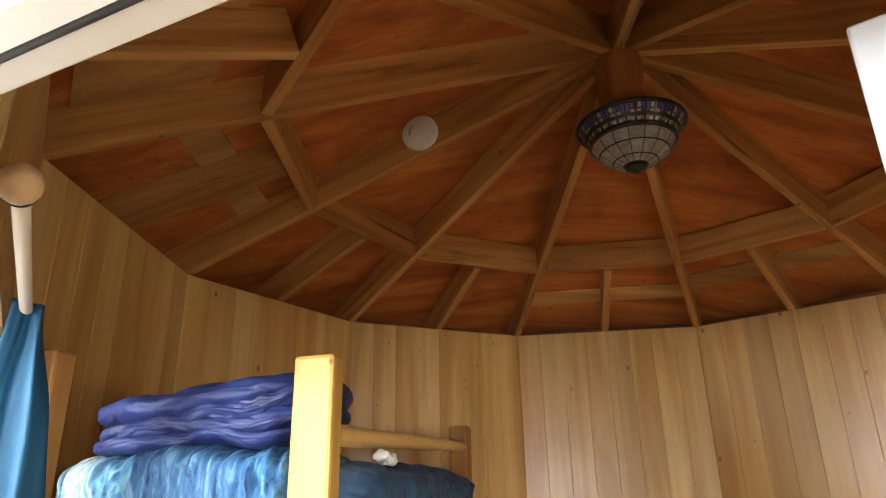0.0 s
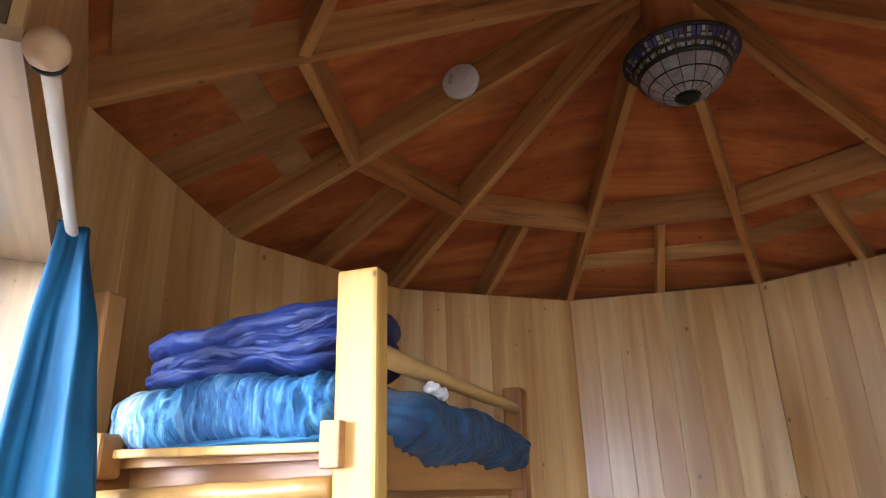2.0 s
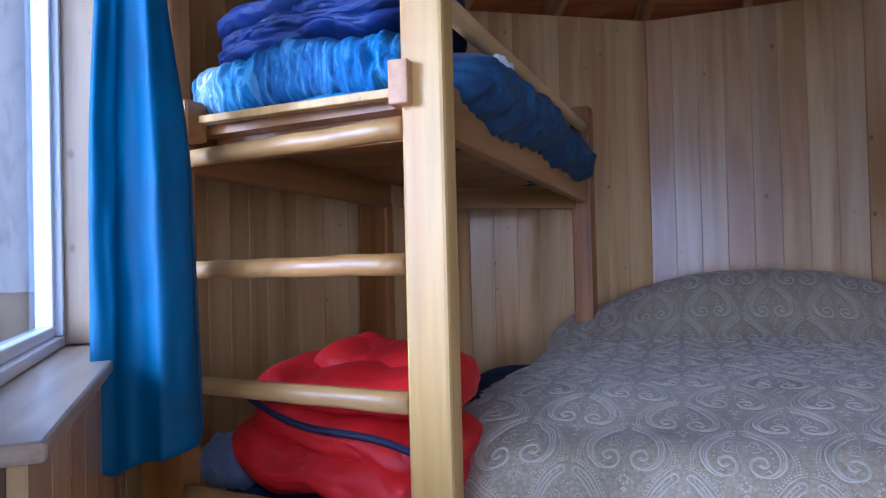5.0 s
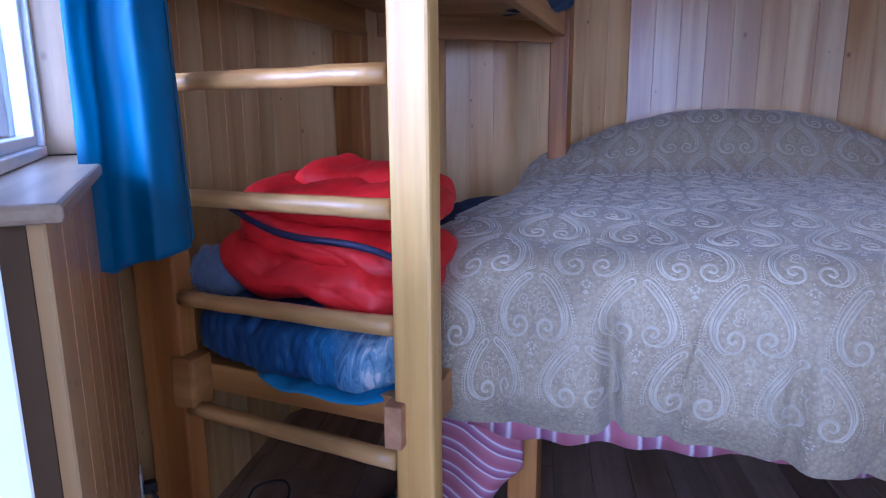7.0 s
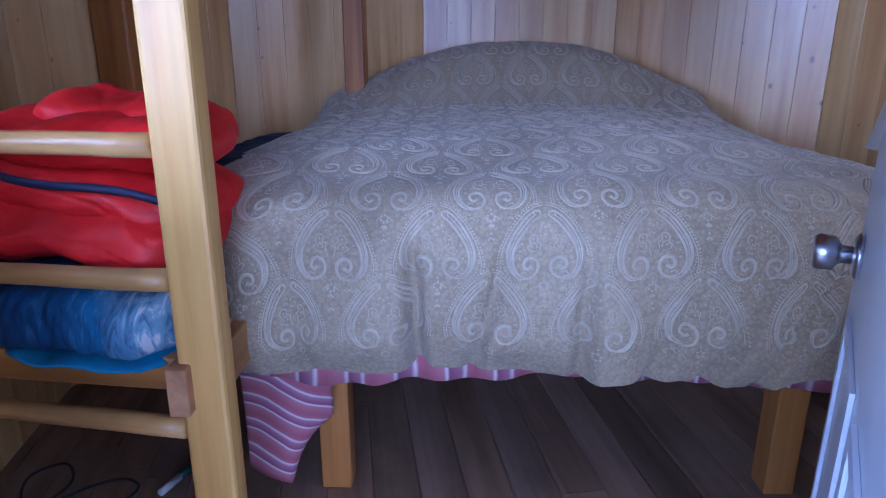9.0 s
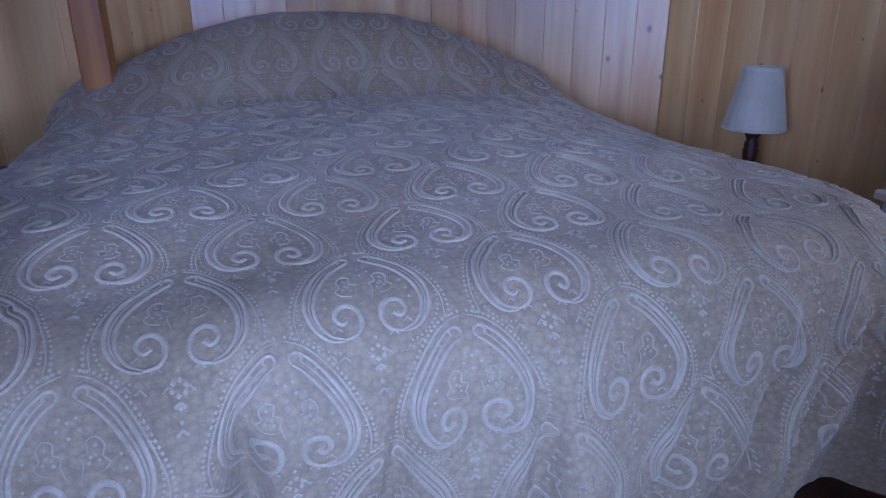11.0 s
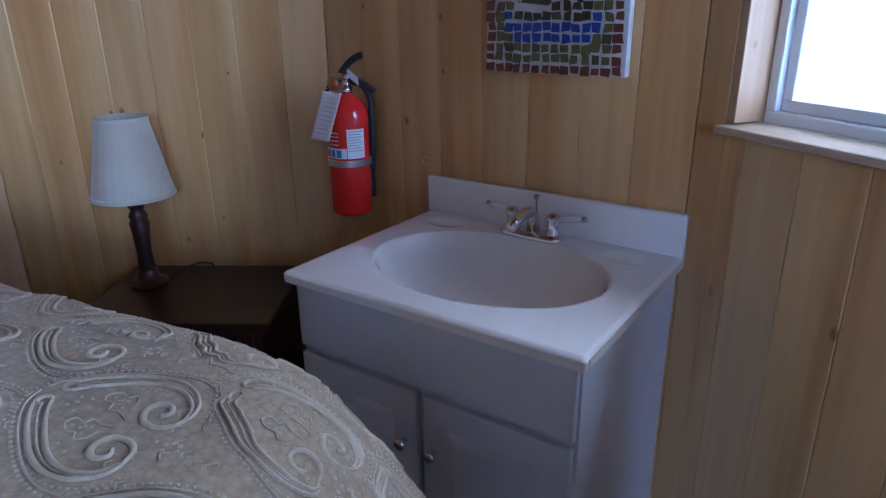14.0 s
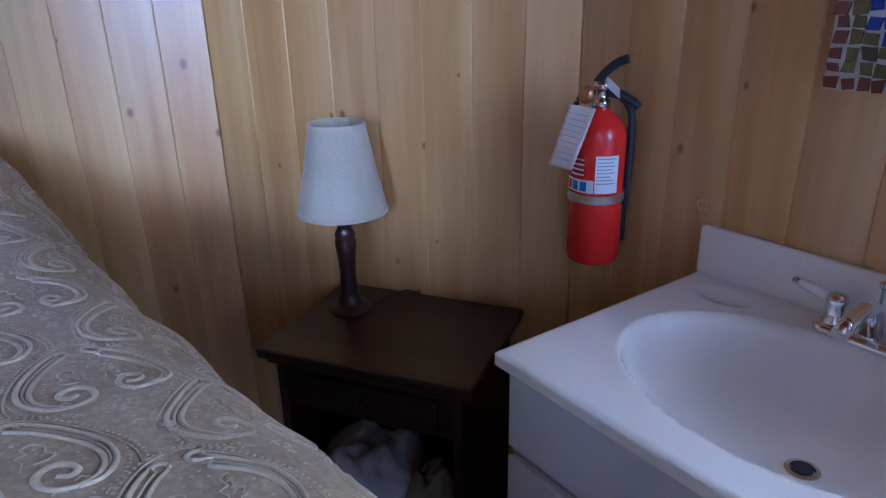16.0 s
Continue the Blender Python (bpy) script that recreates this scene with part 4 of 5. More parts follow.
def soft_roll(width, depth, height, wr, seed, fx, fz, power=2.6, nu=110, nv=72, ends=8.0, pleats=0.0, crease=1.3, wave=0.0):
    """A long soft bundle: x along it, a rounded section, creased skin, and a body that wanders by wave."""
    bm = bmesh.new()
    rings = []
    for i in range(nu + 1):
        u = 2 * i / nu - 1
        e = max(0.0, 1 - abs(u) ** ends) ** 0.5
        ring = []
        for k in range(nv):
            a = 2 * math.pi * k / nv
            ca, sa = math.cos(a), math.sin(a)
            r = (abs(ca) ** power + abs(sa) ** power) ** (-1 / power)
            y, z = r * ca * depth / 2, r * sa * height / 2
            n = noise.noise(Vector((u * width * fx + seed, a * 1.1 + 0.6 * math.sin(a), fz * sa))) + 0.6 * noise.noise(Vector((u * width * fx * 2.3, sa * fz * 2.1 + seed, ca * 2.0)))
            n -= crease * max(0.0, 0.10 - abs(noise.noise(Vector((u * width * fx * 0.7 + seed, sa * fz * 0.9, 1.0 + ca))))) * 6
            n += pleats * math.sin(u * width * 95 + 5 * noise.noise(Vector((u * 3, sa * 2, seed)))) * (0.5 + 0.5 * noise.noise(Vector((u * 6, sa * 3, seed + 4))))
            k2 = 1 + wr * n / (height / 2)
            ring.append(bm.verts.new((u * width / 2, y * e * (1 + wr * n / (depth / 2)), z * e * k2 + 0.02 * noise.noise(Vector((u * 2.5, seed, 0))))))
        rings.append(ring)
    for lo, hi in zip(rings, rings[1:]):
        for k in range(nv):
            bm.faces.new((lo[k], lo[(k + 1) % nv], hi[(k + 1) % nv], hi[k]))
    if wave:
        for v in bm.verts:
            x = v.co.x
            v.co.z += wave * noise.noise(Vector((x * 7 + seed, 0.3, seed)))
            v.co.y += 1.4 * wave * noise.noise(Vector((x * 6 + seed, 5.3, seed)))
            k = 1 + 8 * wave * noise.noise(Vector((x * 9, 2.2, seed)))
            v.co.z *= k
    bmesh.ops.remove_doubles(bm, verts=bm.verts, dist=0.0004)
    bmesh.ops.recalc_face_normals(bm, faces=bm.faces)
    return bm


END_E = (A - B).normalized()
END_T = math.degrees(math.atan2(END_E.y, END_E.x))


def on_end(from_side_post, back, z, tilt=0.0):
    """A pose on the bunk's end: x from the side post to the front post."""
    s = (C - A).normalized()
    w = B + END_E * from_side_post + s * back
    return Matrix.Translation((w.x, w.y, z)) @ pose(0, 0, 0, 0, tilt, END_T)


upper = part("folded_mattress", soft_roll(0.64, 0.46, 0.165, 0.011, 1.3, 20, 0.9, 3.4, pleats=0.45, crease=0.8, nu=200), TIE_DYE, at=on_end(0.305, 0.265, 1.722, -1.5), label="mattress in a blue tie-dyed cotton cover on the upper bunk", category="mattress", smooth=True)
part("cover_edge", soft_roll(0.60, 0.42, 0.040, 0.004, 2.6, 12, 1.2, 2.2, wave=0.006), PALE_BLUE, upper, "pale blue edge of the cover", at=Matrix.Translation((0.0, -0.012, -0.070)), smooth=True)
navy = empty("sleeping_bag", Matrix.Identity(4), "navy blue nylon sleeping bag folded on the mattress", "sleeping bag")
for nm, w, d, h, seed, off, back, z, tilt, wave in (("bottom_fold", 0.60, 0.40, 0.066, 4.1, 0.325, 0.265, 1.822, -3.0, 0.012), ("front_fold", 0.50, 0.16, 0.055, 6.4, 0.36, 0.135, 1.850, -4.0, 0.016), ("middle_fold", 0.57, 0.38, 0.075, 1.7, 0.335, 0.262, 1.862, -5.0, 0.014), ("tuck", 0.34, 0.12, 0.048, 9.8, 0.43, 0.118, 1.886, -8.0, 0.016), ("top_fold", 0.60, 0.42, 0.095, 8.7, 0.32, 0.275, 1.905, -6.0, 0.012)):
    part(nm, soft_roll(w, d, h, 0.0085, seed, 6.0, 1.8, 2.2, crease=0.8, nu=150, nv=90, wave=wave, ends=6.0), NAVY_NYLON, navy, at=on_end(off, back, z, tilt), smooth=True)
mC = Matrix.Translation((-0.172, 2.275, 1.70)) @ pose(0, 0, 0, 0, 0, math.degrees(math.atan2((C - A).y, (C - A).x)))
part("rumpled_sheet", soft_roll(1.66, 0.38, 0.155, 0.016, 7.7, 9, 1.6, 2.8, nu=220, nv=80, crease=0.9, pleats=0.12, wave=0.008, ends=14.0), INDIGO, at=mC, label="rumpled indigo sheet over the upper bunk mattress", category="sheet", smooth=True)
part("plastic_bag", soft_roll(0.10, 0.04, 0.022, 0.006, 2.2, 25, 3.0, 2.0, nu=40, nv=30), PLASTIC_WHITE, at=Matrix.Translation((-0.145, 1.74, 1.785)) @ pose(0, 0, 0, 0, 10, 75), label="crumpled white plastic bag on the upper bunk", category="plastic bag", smooth=True)

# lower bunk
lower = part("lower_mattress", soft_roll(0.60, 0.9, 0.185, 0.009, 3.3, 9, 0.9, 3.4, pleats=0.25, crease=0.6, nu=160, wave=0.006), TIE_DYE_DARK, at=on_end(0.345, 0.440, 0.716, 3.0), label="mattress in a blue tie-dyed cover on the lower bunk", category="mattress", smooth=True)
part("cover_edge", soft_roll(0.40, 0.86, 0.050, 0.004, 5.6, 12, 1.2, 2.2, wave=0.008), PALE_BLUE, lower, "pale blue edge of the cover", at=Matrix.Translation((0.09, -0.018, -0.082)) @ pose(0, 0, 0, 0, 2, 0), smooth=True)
red = empty("red_sleeping_bag", Matrix.Identity(4), "red quilted nylon sleeping bag heaped on the lower bunk", "sleeping bag")
for nm, w, d, h, seed, off, back, z, tilt, wave in (("bottom_fold", 0.56, 0.42, 0.150, 9.3, 0.350, 0.235, 0.868, 7.0, 0.018), ("back_fold", 0.40, 0.30, 0.15, 2.9, 0.41, 0.36, 1.040, 4.0, 0.02), ("middle_fold", 0.52, 0.40, 0.135, 3.6, 0.375, 0.27, 0.942, 9.0, 0.012), ("top_fold", 0.52, 0.38, 0.125, 5.6, 0.365, 0.28, 1.022, 3.0, 0.014)):
    part(nm, soft_roll(w, d, h, 0.011, seed, 4.0, 1.4, 2.2, crease=0.6, nu=150, nv=90, pleats=0.05, wave=wave, ends=6.0), RED_NYLON, red, at=on_end(off, back, z, tilt), smooth=True)
tape = bmesh.new()
zp = [on_end(0.15 + 0.50 * t, 0.062 - 0.012 * math.sin(3 * t), 1.030 - 0.118 * t - 0.018 * math.sin(6 * t)).translation for t in [i / 24 for i in range(25)]]
rows = [[tape.verts.new(p + Vector((0, dy, dz))) for dy, dz in ((0.004, -0.0085), (-0.004, -0.005), (-0.005, 0.0), (-0.004, 0.005), (0.004, 0.0085))] for p in zp]
for lo, hi in zip(rows, rows[1:]):
    for k in range(4):
        tape.faces.new((lo[k], lo[k + 1], hi[k + 1], hi[k]))
part("zip_tape", tape, NAVY_TAPE, red, "navy zip tape", smooth=True)
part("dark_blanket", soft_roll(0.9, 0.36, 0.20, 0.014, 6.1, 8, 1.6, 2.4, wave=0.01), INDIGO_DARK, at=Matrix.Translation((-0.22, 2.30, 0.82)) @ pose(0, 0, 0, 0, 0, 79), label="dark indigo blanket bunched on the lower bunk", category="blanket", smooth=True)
part("grey_bag", soft_roll(0.13, 0.12, 0.12, 0.010, 1.9, 14, 2.0, 2.0, nu=40, nv=30), GREY_NYLON, at=on_end(0.09, 0.10, 0.86), label="grey blue stuff sack beside the sleeping bag", category="stuff sack", smooth=True)

# ---- curtain and its pole by the window ----
ROD_A, ROD_B = Vector((-0.522, 0.748, 2.060)), Vector((-0.875, 1.365, 2.045))
rod_dir = (ROD_B - ROD_A).normalized()
m, ln = along(ROD_A, ROD_B)
rod = part("curtain_rod", tube([(i * ln / 6, 0, 0) for i in range(7)], 0.0115, 16), ROD_PAINT, at=m, label="cream painted wooden curtain pole with a ball finial", category="curtain rod", smooth=True)
part("finial", lathe([(0.001, -0.0265), (0.010, -0.0245), (0.019, -0.0185), (0.025, -0.008), (0.0265, 0.0), (0.025, 0.008), (0.019, 0.0185), (0.010, 0.0245), (0.001, 0.0265)], 24), FINIAL_WOOD, rod, "turned wooden ball", at=Matrix.Translation((-0.030, 0, 0)), smooth=True)
part("collar", lathe([(0.0115, -0.002), (0.0195, -0.002), (0.021, 0.0), (0.0195, 0.002), (0.0115, 0.002)], 24), BLACK_RUBBER, rod, "dark ring under the ball", at=Matrix.Translation((-0.004, 0, 0)) @ pose(0, 0, 0, 0, 90, 0), smooth=True)


def curtain_point(u, v):
    # the gathered cloth: from the wall out into the room, and back behind itself
    top = Vector((-0.815, 1.212, 2.062)) + Vector((0.855, 0.52, 0)) * (0.052 * math.sin(u * math.pi * 0.9)) + rod_dir * (0.05 * u)
    foot = [Vector((-0.848, 1.197, 0.962)), Vector((-0.805, 1.205, 0.944)), Vector((-0.748, 1.250, 0.966)), Vector((-0.696, 1.290, 0.980)), Vector((-0.725, 1.355, 0.990)), Vector((-0.800, 1.400, 1.0))]
    s = u * 5
    i = min(4, int(s))
    lo = foot[i].lerp(foot[i + 1], smooth(0.0, 1.0, s - i) * 0.5 + (s - i) * 0.5)
    f = 0.34 * smooth(0.0, 0.20, v) + 0.40 * smooth(0.05, 0.55, v) + 0.26 * v
    p = top.lerp(lo, f)
    p.z = top.z + (lo.z - top.z) * v
    deep = Vector((0.497, -0.868, 0))
    bend = u + 0.025 * math.sin(2.6 * v + 1.0)
    wave = math.sin(bend * 2 * math.pi * 2.6 + 0.5) * (0.006 + 0.017 * f) + 0.5 * math.sin(bend * 2 * math.pi * 5.1 + 2.0 * v) * 0.008 * f
    crush = 0.003 * noise.noise(Vector((u * 14, v * 9, 5))) + 0.005 * noise.noise(Vector((u * 5, v * 3.5, 2)))
    return p + deep * (wave + crush)


curtain = part("curtain", sheet(curtain_point, 110, 90), CURTAIN, label="teal cotton curtain drawn aside and hanging in folds", category="curtain", smooth=True)
mod = curtain.modifiers.new("cloth", "SOLIDIFY")
mod.thickness = 0.002
part("hem", sheet(lambda u, v: curtain_point(0.185 + 0.012 * u, v) + Vector((0.001, -0.003, 0.0)), 3, 90), CURTAIN, curtain, "stitched side hem", smooth=True)

# ---- leaded glass ceiling lamp ----
lampc = empty("ceiling_lamp", Matrix.Translation((CENTRE.x + 0.018, CENTRE.y, 0.366)) @ Matrix.Diagonal((1, 1, 0.86, 1)), "leaded stained glass ceiling lamp under the log hub", "ceiling lamp")
part("canopy", lathe([(0.062, 3.0), (0.070, 2.99), (0.066, 2.965), (0.052, 2.952)][::-1], 32), LEAD, lampc, "dark metal canopy", smooth=True)
part("top_ring", lathe([(0.05, 2.952), (0.184, 2.938), (0.190, 2.930), (0.186, 2.922), (0.05, 2.945)][::-1], 48), LEAD, lampc, "dark rolled rim", smooth=True)
part("middle_ring", lathe([(0.140, 2.846), (0.149, 2.850), (0.151, 2.857), (0.147, 2.864), (0.140, 2.862)], 48), LEAD, lampc, "dark band between glass rows", smooth=True)
part("bottom_cap", lathe([(0.001, 2.722), (0.008, 2.724), (0.014, 2.732), (0.034, 2.742), (0.038, 2.750), (0.03, 2.752)], 28), LEAD, lampc, "dark finial cap", smooth=True)
part("lining", lathe([(0.032, 2.752), (0.072, 2.768), (0.115, 2.806), (0.138, 2.852), (0.160, 2.885), (0.180, 2.926), (0.178, 2.928), (0.156, 2.887), (0.134, 2.854), (0.111, 2.808), (0.069, 2.771), (0.032, 2.756)], 48, closed=False), LEAD, lampc, "dark lead between the panes", smooth=True)


def glass_pane(name, r0, z0, r1, z1, a0, a1, material, parent):
    """A curved pane between two radii and two angles, slightly proud of the lead."""
    bm = bmesh.new()
    n = 3
    rows = []
    for r, z in ((r0 + 0.0025, z0), (r1 + 0.0025, z1)):
        rows.append([bm.verts.new((r * math.cos(a0 + (a1 - a0) * k / n), r * math.sin(a0 + (a1 - a0) * k / n), z)) for k in range(n + 1)])
    for k in range(n):
        bm.faces.new((rows[0][k], rows[0][k + 1], rows[1][k + 1], rows[1][k]))
    bmesh.ops.solidify(bm, geom=bm.faces[:], thickness=0.002)
    return part(name, bm, material, parent)


N_PANES = 16
for k in range(N_PANES):
    a0, a1 = 2 * math.pi * k / N_PANES, 2 * math.pi * (k + 1) / N_PANES
    g = 0.012
    for r0, z0, r1, z1 in ((0.040, 2.756, 0.071, 2.768), (0.075, 2.771, 0.113, 2.804), (0.117, 2.808, 0.1375, 2.848)):
        e = 0.0016 / r1
        glass_pane("glass_pane", r0, z0, r1, z1, a0 + e, a1 - e, OPAL if (k * 7 + int(r0 * 100)) % 3 else PALE_GLASS, lampc)
    # the wide band: pale lancets between coloured leaves
    mid = (a0 + a1) / 2
    w = (a1 - a0)
    for f0, f1, mt, s0, s1 in ((0.03, 0.20, LILAC, 0.50, 0.95), (0.24, 0.44, PALE_GLASS, 0.05, 0.62), (0.46, 0.56, WINE if k % 2 else AMBER, 0.30, 0.95), (0.58, 0.78, PALE_GLASS, 0.05, 0.62), (0.80, 0.97, LILAC, 0.50, 0.95), (0.05, 0.20, AMBER, 0.08, 0.40), (0.80, 0.95, AMBER, 0.08, 0.40), (0.24, 0.42, LILAC if k % 2 else PALE_GLASS, 0.68, 0.95), (0.60, 0.78, PALE_GLASS if k % 2 else LILAC, 0.68, 0.95)):
        rr0, zz0 = 0.143 + 0.036 * s0, 2.862 + 0.060 * s0
        rr1, zz1 = 0.143 + 0.036 * s1, 2.862 + 0.060 * s1
        glass_pane("glass_leaf", rr0, zz0, rr1, zz1, a0 + w * f0, a0 + w * f1, mt, lampc)

# ---- smoke alarm on a rafter's side ----
rd = (corner(1) - CENTRE).normalized()
side_n = Vector((-rd.y, rd.x, 0))
if side_n.y > 0:
    side_n = -side_n
sp = CENTRE + rd * 0.745 + side_n * 0.0195
sp.z = 2.985
zq = side_n.to_track_quat("Z", "Y").to_matrix().to_4x4()
alarm = part("smoke_alarm", lathe([(0.060, 0.0), (0.064, 0.002), (0.064, 0.012), (0.070, 0.014), (0.070, 0.030), (0.064, 0.038), (0.001, 0.042)], 40), PLASTIC_WHITE, at=Matrix.Translation(sp) @ zq, label="round white smoke alarm on the side of a rafter", category="smoke alarm", smooth=True)
part("test_button", lathe([(0.012, 0.040), (0.012, 0.044), (0.001, 0.0445)], 20), PLASTIC_WHITE, alarm, "small round button", at=Matrix.Translation((0.02, -0.012, 0)))
for k in range(5):
    a = 2.4 + 0.25 * k
    part("vent_slot", box(-0.006, 0.006, -0.0012, 0.0012, 0.0395, 0.0412), INK, alarm, at=Matrix.Translation((0.036 * math.cos(a), 0.036 * math.sin(a), 0)) @ pose(0, 0, 0, 0, 0, math.degrees(a)))

# ---- vanity with a moulded basin ----
F6 = facet(6)
VU0, VU1, VD, VZ = 0.345, 1.002, 0.522, 0.812
vanity = empty("vanity", F6 @ Matrix.Translation((VU0, 0, 0)), "white two-door vanity with a one-piece cream basin top", "vanity")
VW = VU1 - VU0
c = 0.014
for a0, a1, b0, b1 in ((c, VW - c, -VD + 0.025, -VD + 0.041), (c, VW - c, -0.020, -0.004), (c, c + 0.016, -VD + 0.0411, -0.0201), (VW - c - 0.016, VW - c, -VD + 0.0411, -0.0201)):
    part("top_rail", box(a0, a1, b0, b1, VZ - 0.1648, VZ - 0.024), CABINET, vanity)
bm = box(c, VW - c, -VD + 0.025, -0.004, 0.09, VZ - 0.165)
box(c + 0.005, VW - c - 0.005, -VD + 0.075, -0.01, 0.0, 0.09, bm)
part("cabinet_body", bm, CABINET, vanity, bevel=0.002)
for k in (0, 1):
    a = c + 0.008 + k * (VW - 2 * c) / 2
    b = a + (VW - 2 * c) / 2 - 0.014
    y1 = -VD + 0.0245
    d = part("cabinet_door", box(a, b, y1 - 0.017, y1, 0.11, 0.628), CABINET, vanity, bevel=0.004)
    # raised panel: a sunk bevelled field
    bm = bmesh.new()
    f0, f1, g0, g1 = a + 0.055, b - 0.055, 0.165, 0.573
    y = y1 - 0.0172
    outer = [bm.verts.new(p) for p in ((f0, y, g0), (f1, y, g0), (f1, y, g1), (f0, y, g1))]
    inner = [bm.verts.new(p) for p in ((f0 + 0.02, y - 0.007, g0 + 0.02), (f1 - 0.02, y - 0.007, g0 + 0.02), (f1 - 0.02, y - 0.007, g1 - 0.02), (f0 + 0.02, y - 0.007, g1 - 0.02))]
    bm.faces.new(inner)
    for i in range(4):
        bm.faces.new((outer[i], outer[(i + 1) % 4], inner[(i + 1) % 4], inner[i]))
    bmesh.ops.recalc_face_normals(bm, faces=bm.faces)
    part("raised_panel", bm, CABINET, d)
    kx = b - 0.028 if k == 0 else a + 0.028
    part("door_knob", lathe([(0.005, 0.0), (0.005, 0.012), (0.012, 0.016), (0.014, 0.021), (0.010, 0.026), (0.001, 0.027)], 20), CHROME, d, "round chrome knob", at=Matrix.Translation((kx, y1 - 0.017, 0.515)) @ pose(0, 0, 0, 90, 0, 0), smooth=True)
part("false_drawer", box(c + 0.004, VW - c - 0.004, -VD + 0.012, -VD + 0.0245, 0.642, VZ - 0.03), CABINET, vanity, bevel=0.003)


def basin_top(u, v):
    x, y = VW * u, -VD - 0.004 + (VD + 0.002) * v
    r = math.hypot((x - VW * 0.5) / 0.255, (y + 0.274) / 0.185)
    z = VZ
    if r < 1:
        z -= 0.116 * (1 - r * r) ** 0.62
    for dx in (0.10, VW - 0.10):
        q = math.hypot((x - dx) / 0.055, (y + 0.085) / 0.035)
        if q < 1:
            z -= 0.006 * (1 - q * q)
    edge = min(u * VW, (1 - u) * VW, v * VD)
    if edge < 0.008:
        z -= 0.006 * (1 - edge / 0.008) ** 2
    return Vector((x, y, z))


bm = sheet(basin_top, 120, 96)
top = part("basin_top", bm, MARBLE, vanity, "cream cultured marble top with an oval basin", smooth=True)
part("front_lip", box(0, VW, -VD - 0.004, -VD + 0.010, VZ - 0.026, VZ - 0.0062), MARBLE, top, bevel=0.003)
for a, b in ((0, 0.012), (VW - 0.012, VW)):
    part("side_lip", box(a, b, -VD + 0.011, -0.002, VZ - 0.026, VZ - 0.0062), MARBLE, top)
part("backsplash", box(0.0, VW, -0.022, -0.002, VZ - 0.004, VZ + 0.092), MARBLE, top, bevel=0.006)
part("drain", lathe([(0.023, 0.0), (0.023, 0.003), (0.017, 0.004), (0.015, 0.001), (0.001, 0.001)], 24), CHROME, top, "chrome drain ring", at=Matrix.Translation((VW * 0.5 + 0.03, -0.274, VZ - 0.1155)))
part("drain_plug", lathe([(0.014, 0.0), (0.014, 0.004), (0.001, 0.006)], 20), BLACK_RUBBER, top, "dark drain stopper", at=Matrix.Translation((VW * 0.5 + 0.03, -0.274, VZ - 0.1135)))

faucet = empty("faucet", F6 @ Matrix.Translation((VU0 + VW * 0.5, -0.066, VZ)), "chrome two-handle faucet with white porcelain levers", "faucet")
bm = lathe([(0.001, 0.0), (0.028, 0.0), (0.028, 0.008), (0.024, 0.014), (0.001, 0.014)], 32)
for v in bm.verts:
    v.co.x += math.copysign(0.052, v.co.x) if abs(v.co.x) > 1e-4 else 0
part("base_plate", bm, CHROME, faucet, smooth=True)
spout = [(0, 0.005, 0.014), (0, 0.003, 0.045), (0, -0.012, 0.062), (0, -0.045, 0.066), (0, -0.085, 0.058), (0, -0.105, 0.048)]
part("spout", tube(spout, 0.013, 16, taper=(1.25, 1.05, 1.0, 0.95, 0.9, 0.9)), CHROME, faucet, smooth=True)
part("lift_rod", lathe([(0.003, 0.05), (0.003, 0.082), (0.007, 0.086), (0.007, 0.094), (0.001, 0.097)], 16), CHROME, faucet, "drain lift knob", at=Matrix.Translation((0, 0.018, 0)), smooth=True)
for sg in (-1, 1):
    h = part("handle_body", lathe([(0.018, 0.014), (0.018, 0.018), (0.013, 0.026), (0.014, 0.046), (0.017, 0.052), (0.013, 0.062), (0.001, 0.065)], 24), CHROME, faucet, at=Matrix.Translation((sg * 0.052, 0, 0)), smooth=True)
    part("lever", tube([(sg * 0.012, 0, 0.052), (sg * 0.035, 0.004, 0.055), (sg * 0.062, 0.009, 0.058)], 0.0075, 14, taper=(0.9, 1.1, 1.0)), CERAMIC_WHITE, h, "white porcelain lever", smooth=True)
    part("lever_tip", tube([(sg * 0.063, 0.009, 0.058), (sg * 0.074, 0.011, 0.0595)], 0.0065, 14), CHROME, h, "chrome tip", smooth=True)

# ---- nightstand, its lamp and what lies in it ----
F5 = facet(5)
NU0, NU1, ND, NZ = 0.365, 0.885, 0.415, 0.580
stand = empty("nightstand", F5 @ Matrix.Translation((NU0, 0, 0)), "dark-stained wooden nightstand with an open shelf", "nightstand")
NW = NU1 - NU0
part("tabletop", box(0, NW, -ND, -0.015, NZ - 0.024, NZ), DARK_WOOD, stand, bevel=0.006)
part("cornice", box(0.015, NW - 0.015, -ND + 0.015, -0.02, NZ - 0.042, NZ - 0.0245), DARK_WOOD, stand, bevel=0.006)
for a, b in ((0.03, 0.055), (NW - 0.055, NW - 0.03)):
    part("side_panel", box(a, b, -ND + 0.03, -0.03, 0.0, NZ - 0.0425), DARK_WOOD, stand, bevel=0.003)
part("drawer", box(0.056, NW - 0.056, -ND + 0.034, -0.032, NZ - 0.155, NZ - 0.043), DARK_WOOD, stand, bevel=0.004)
part("drawer_field", box(0.09, NW - 0.09, -ND + 0.027, -ND + 0.0335, NZ - 0.135, NZ - 0.062), DARK_WOOD, stand, bevel=0.004)
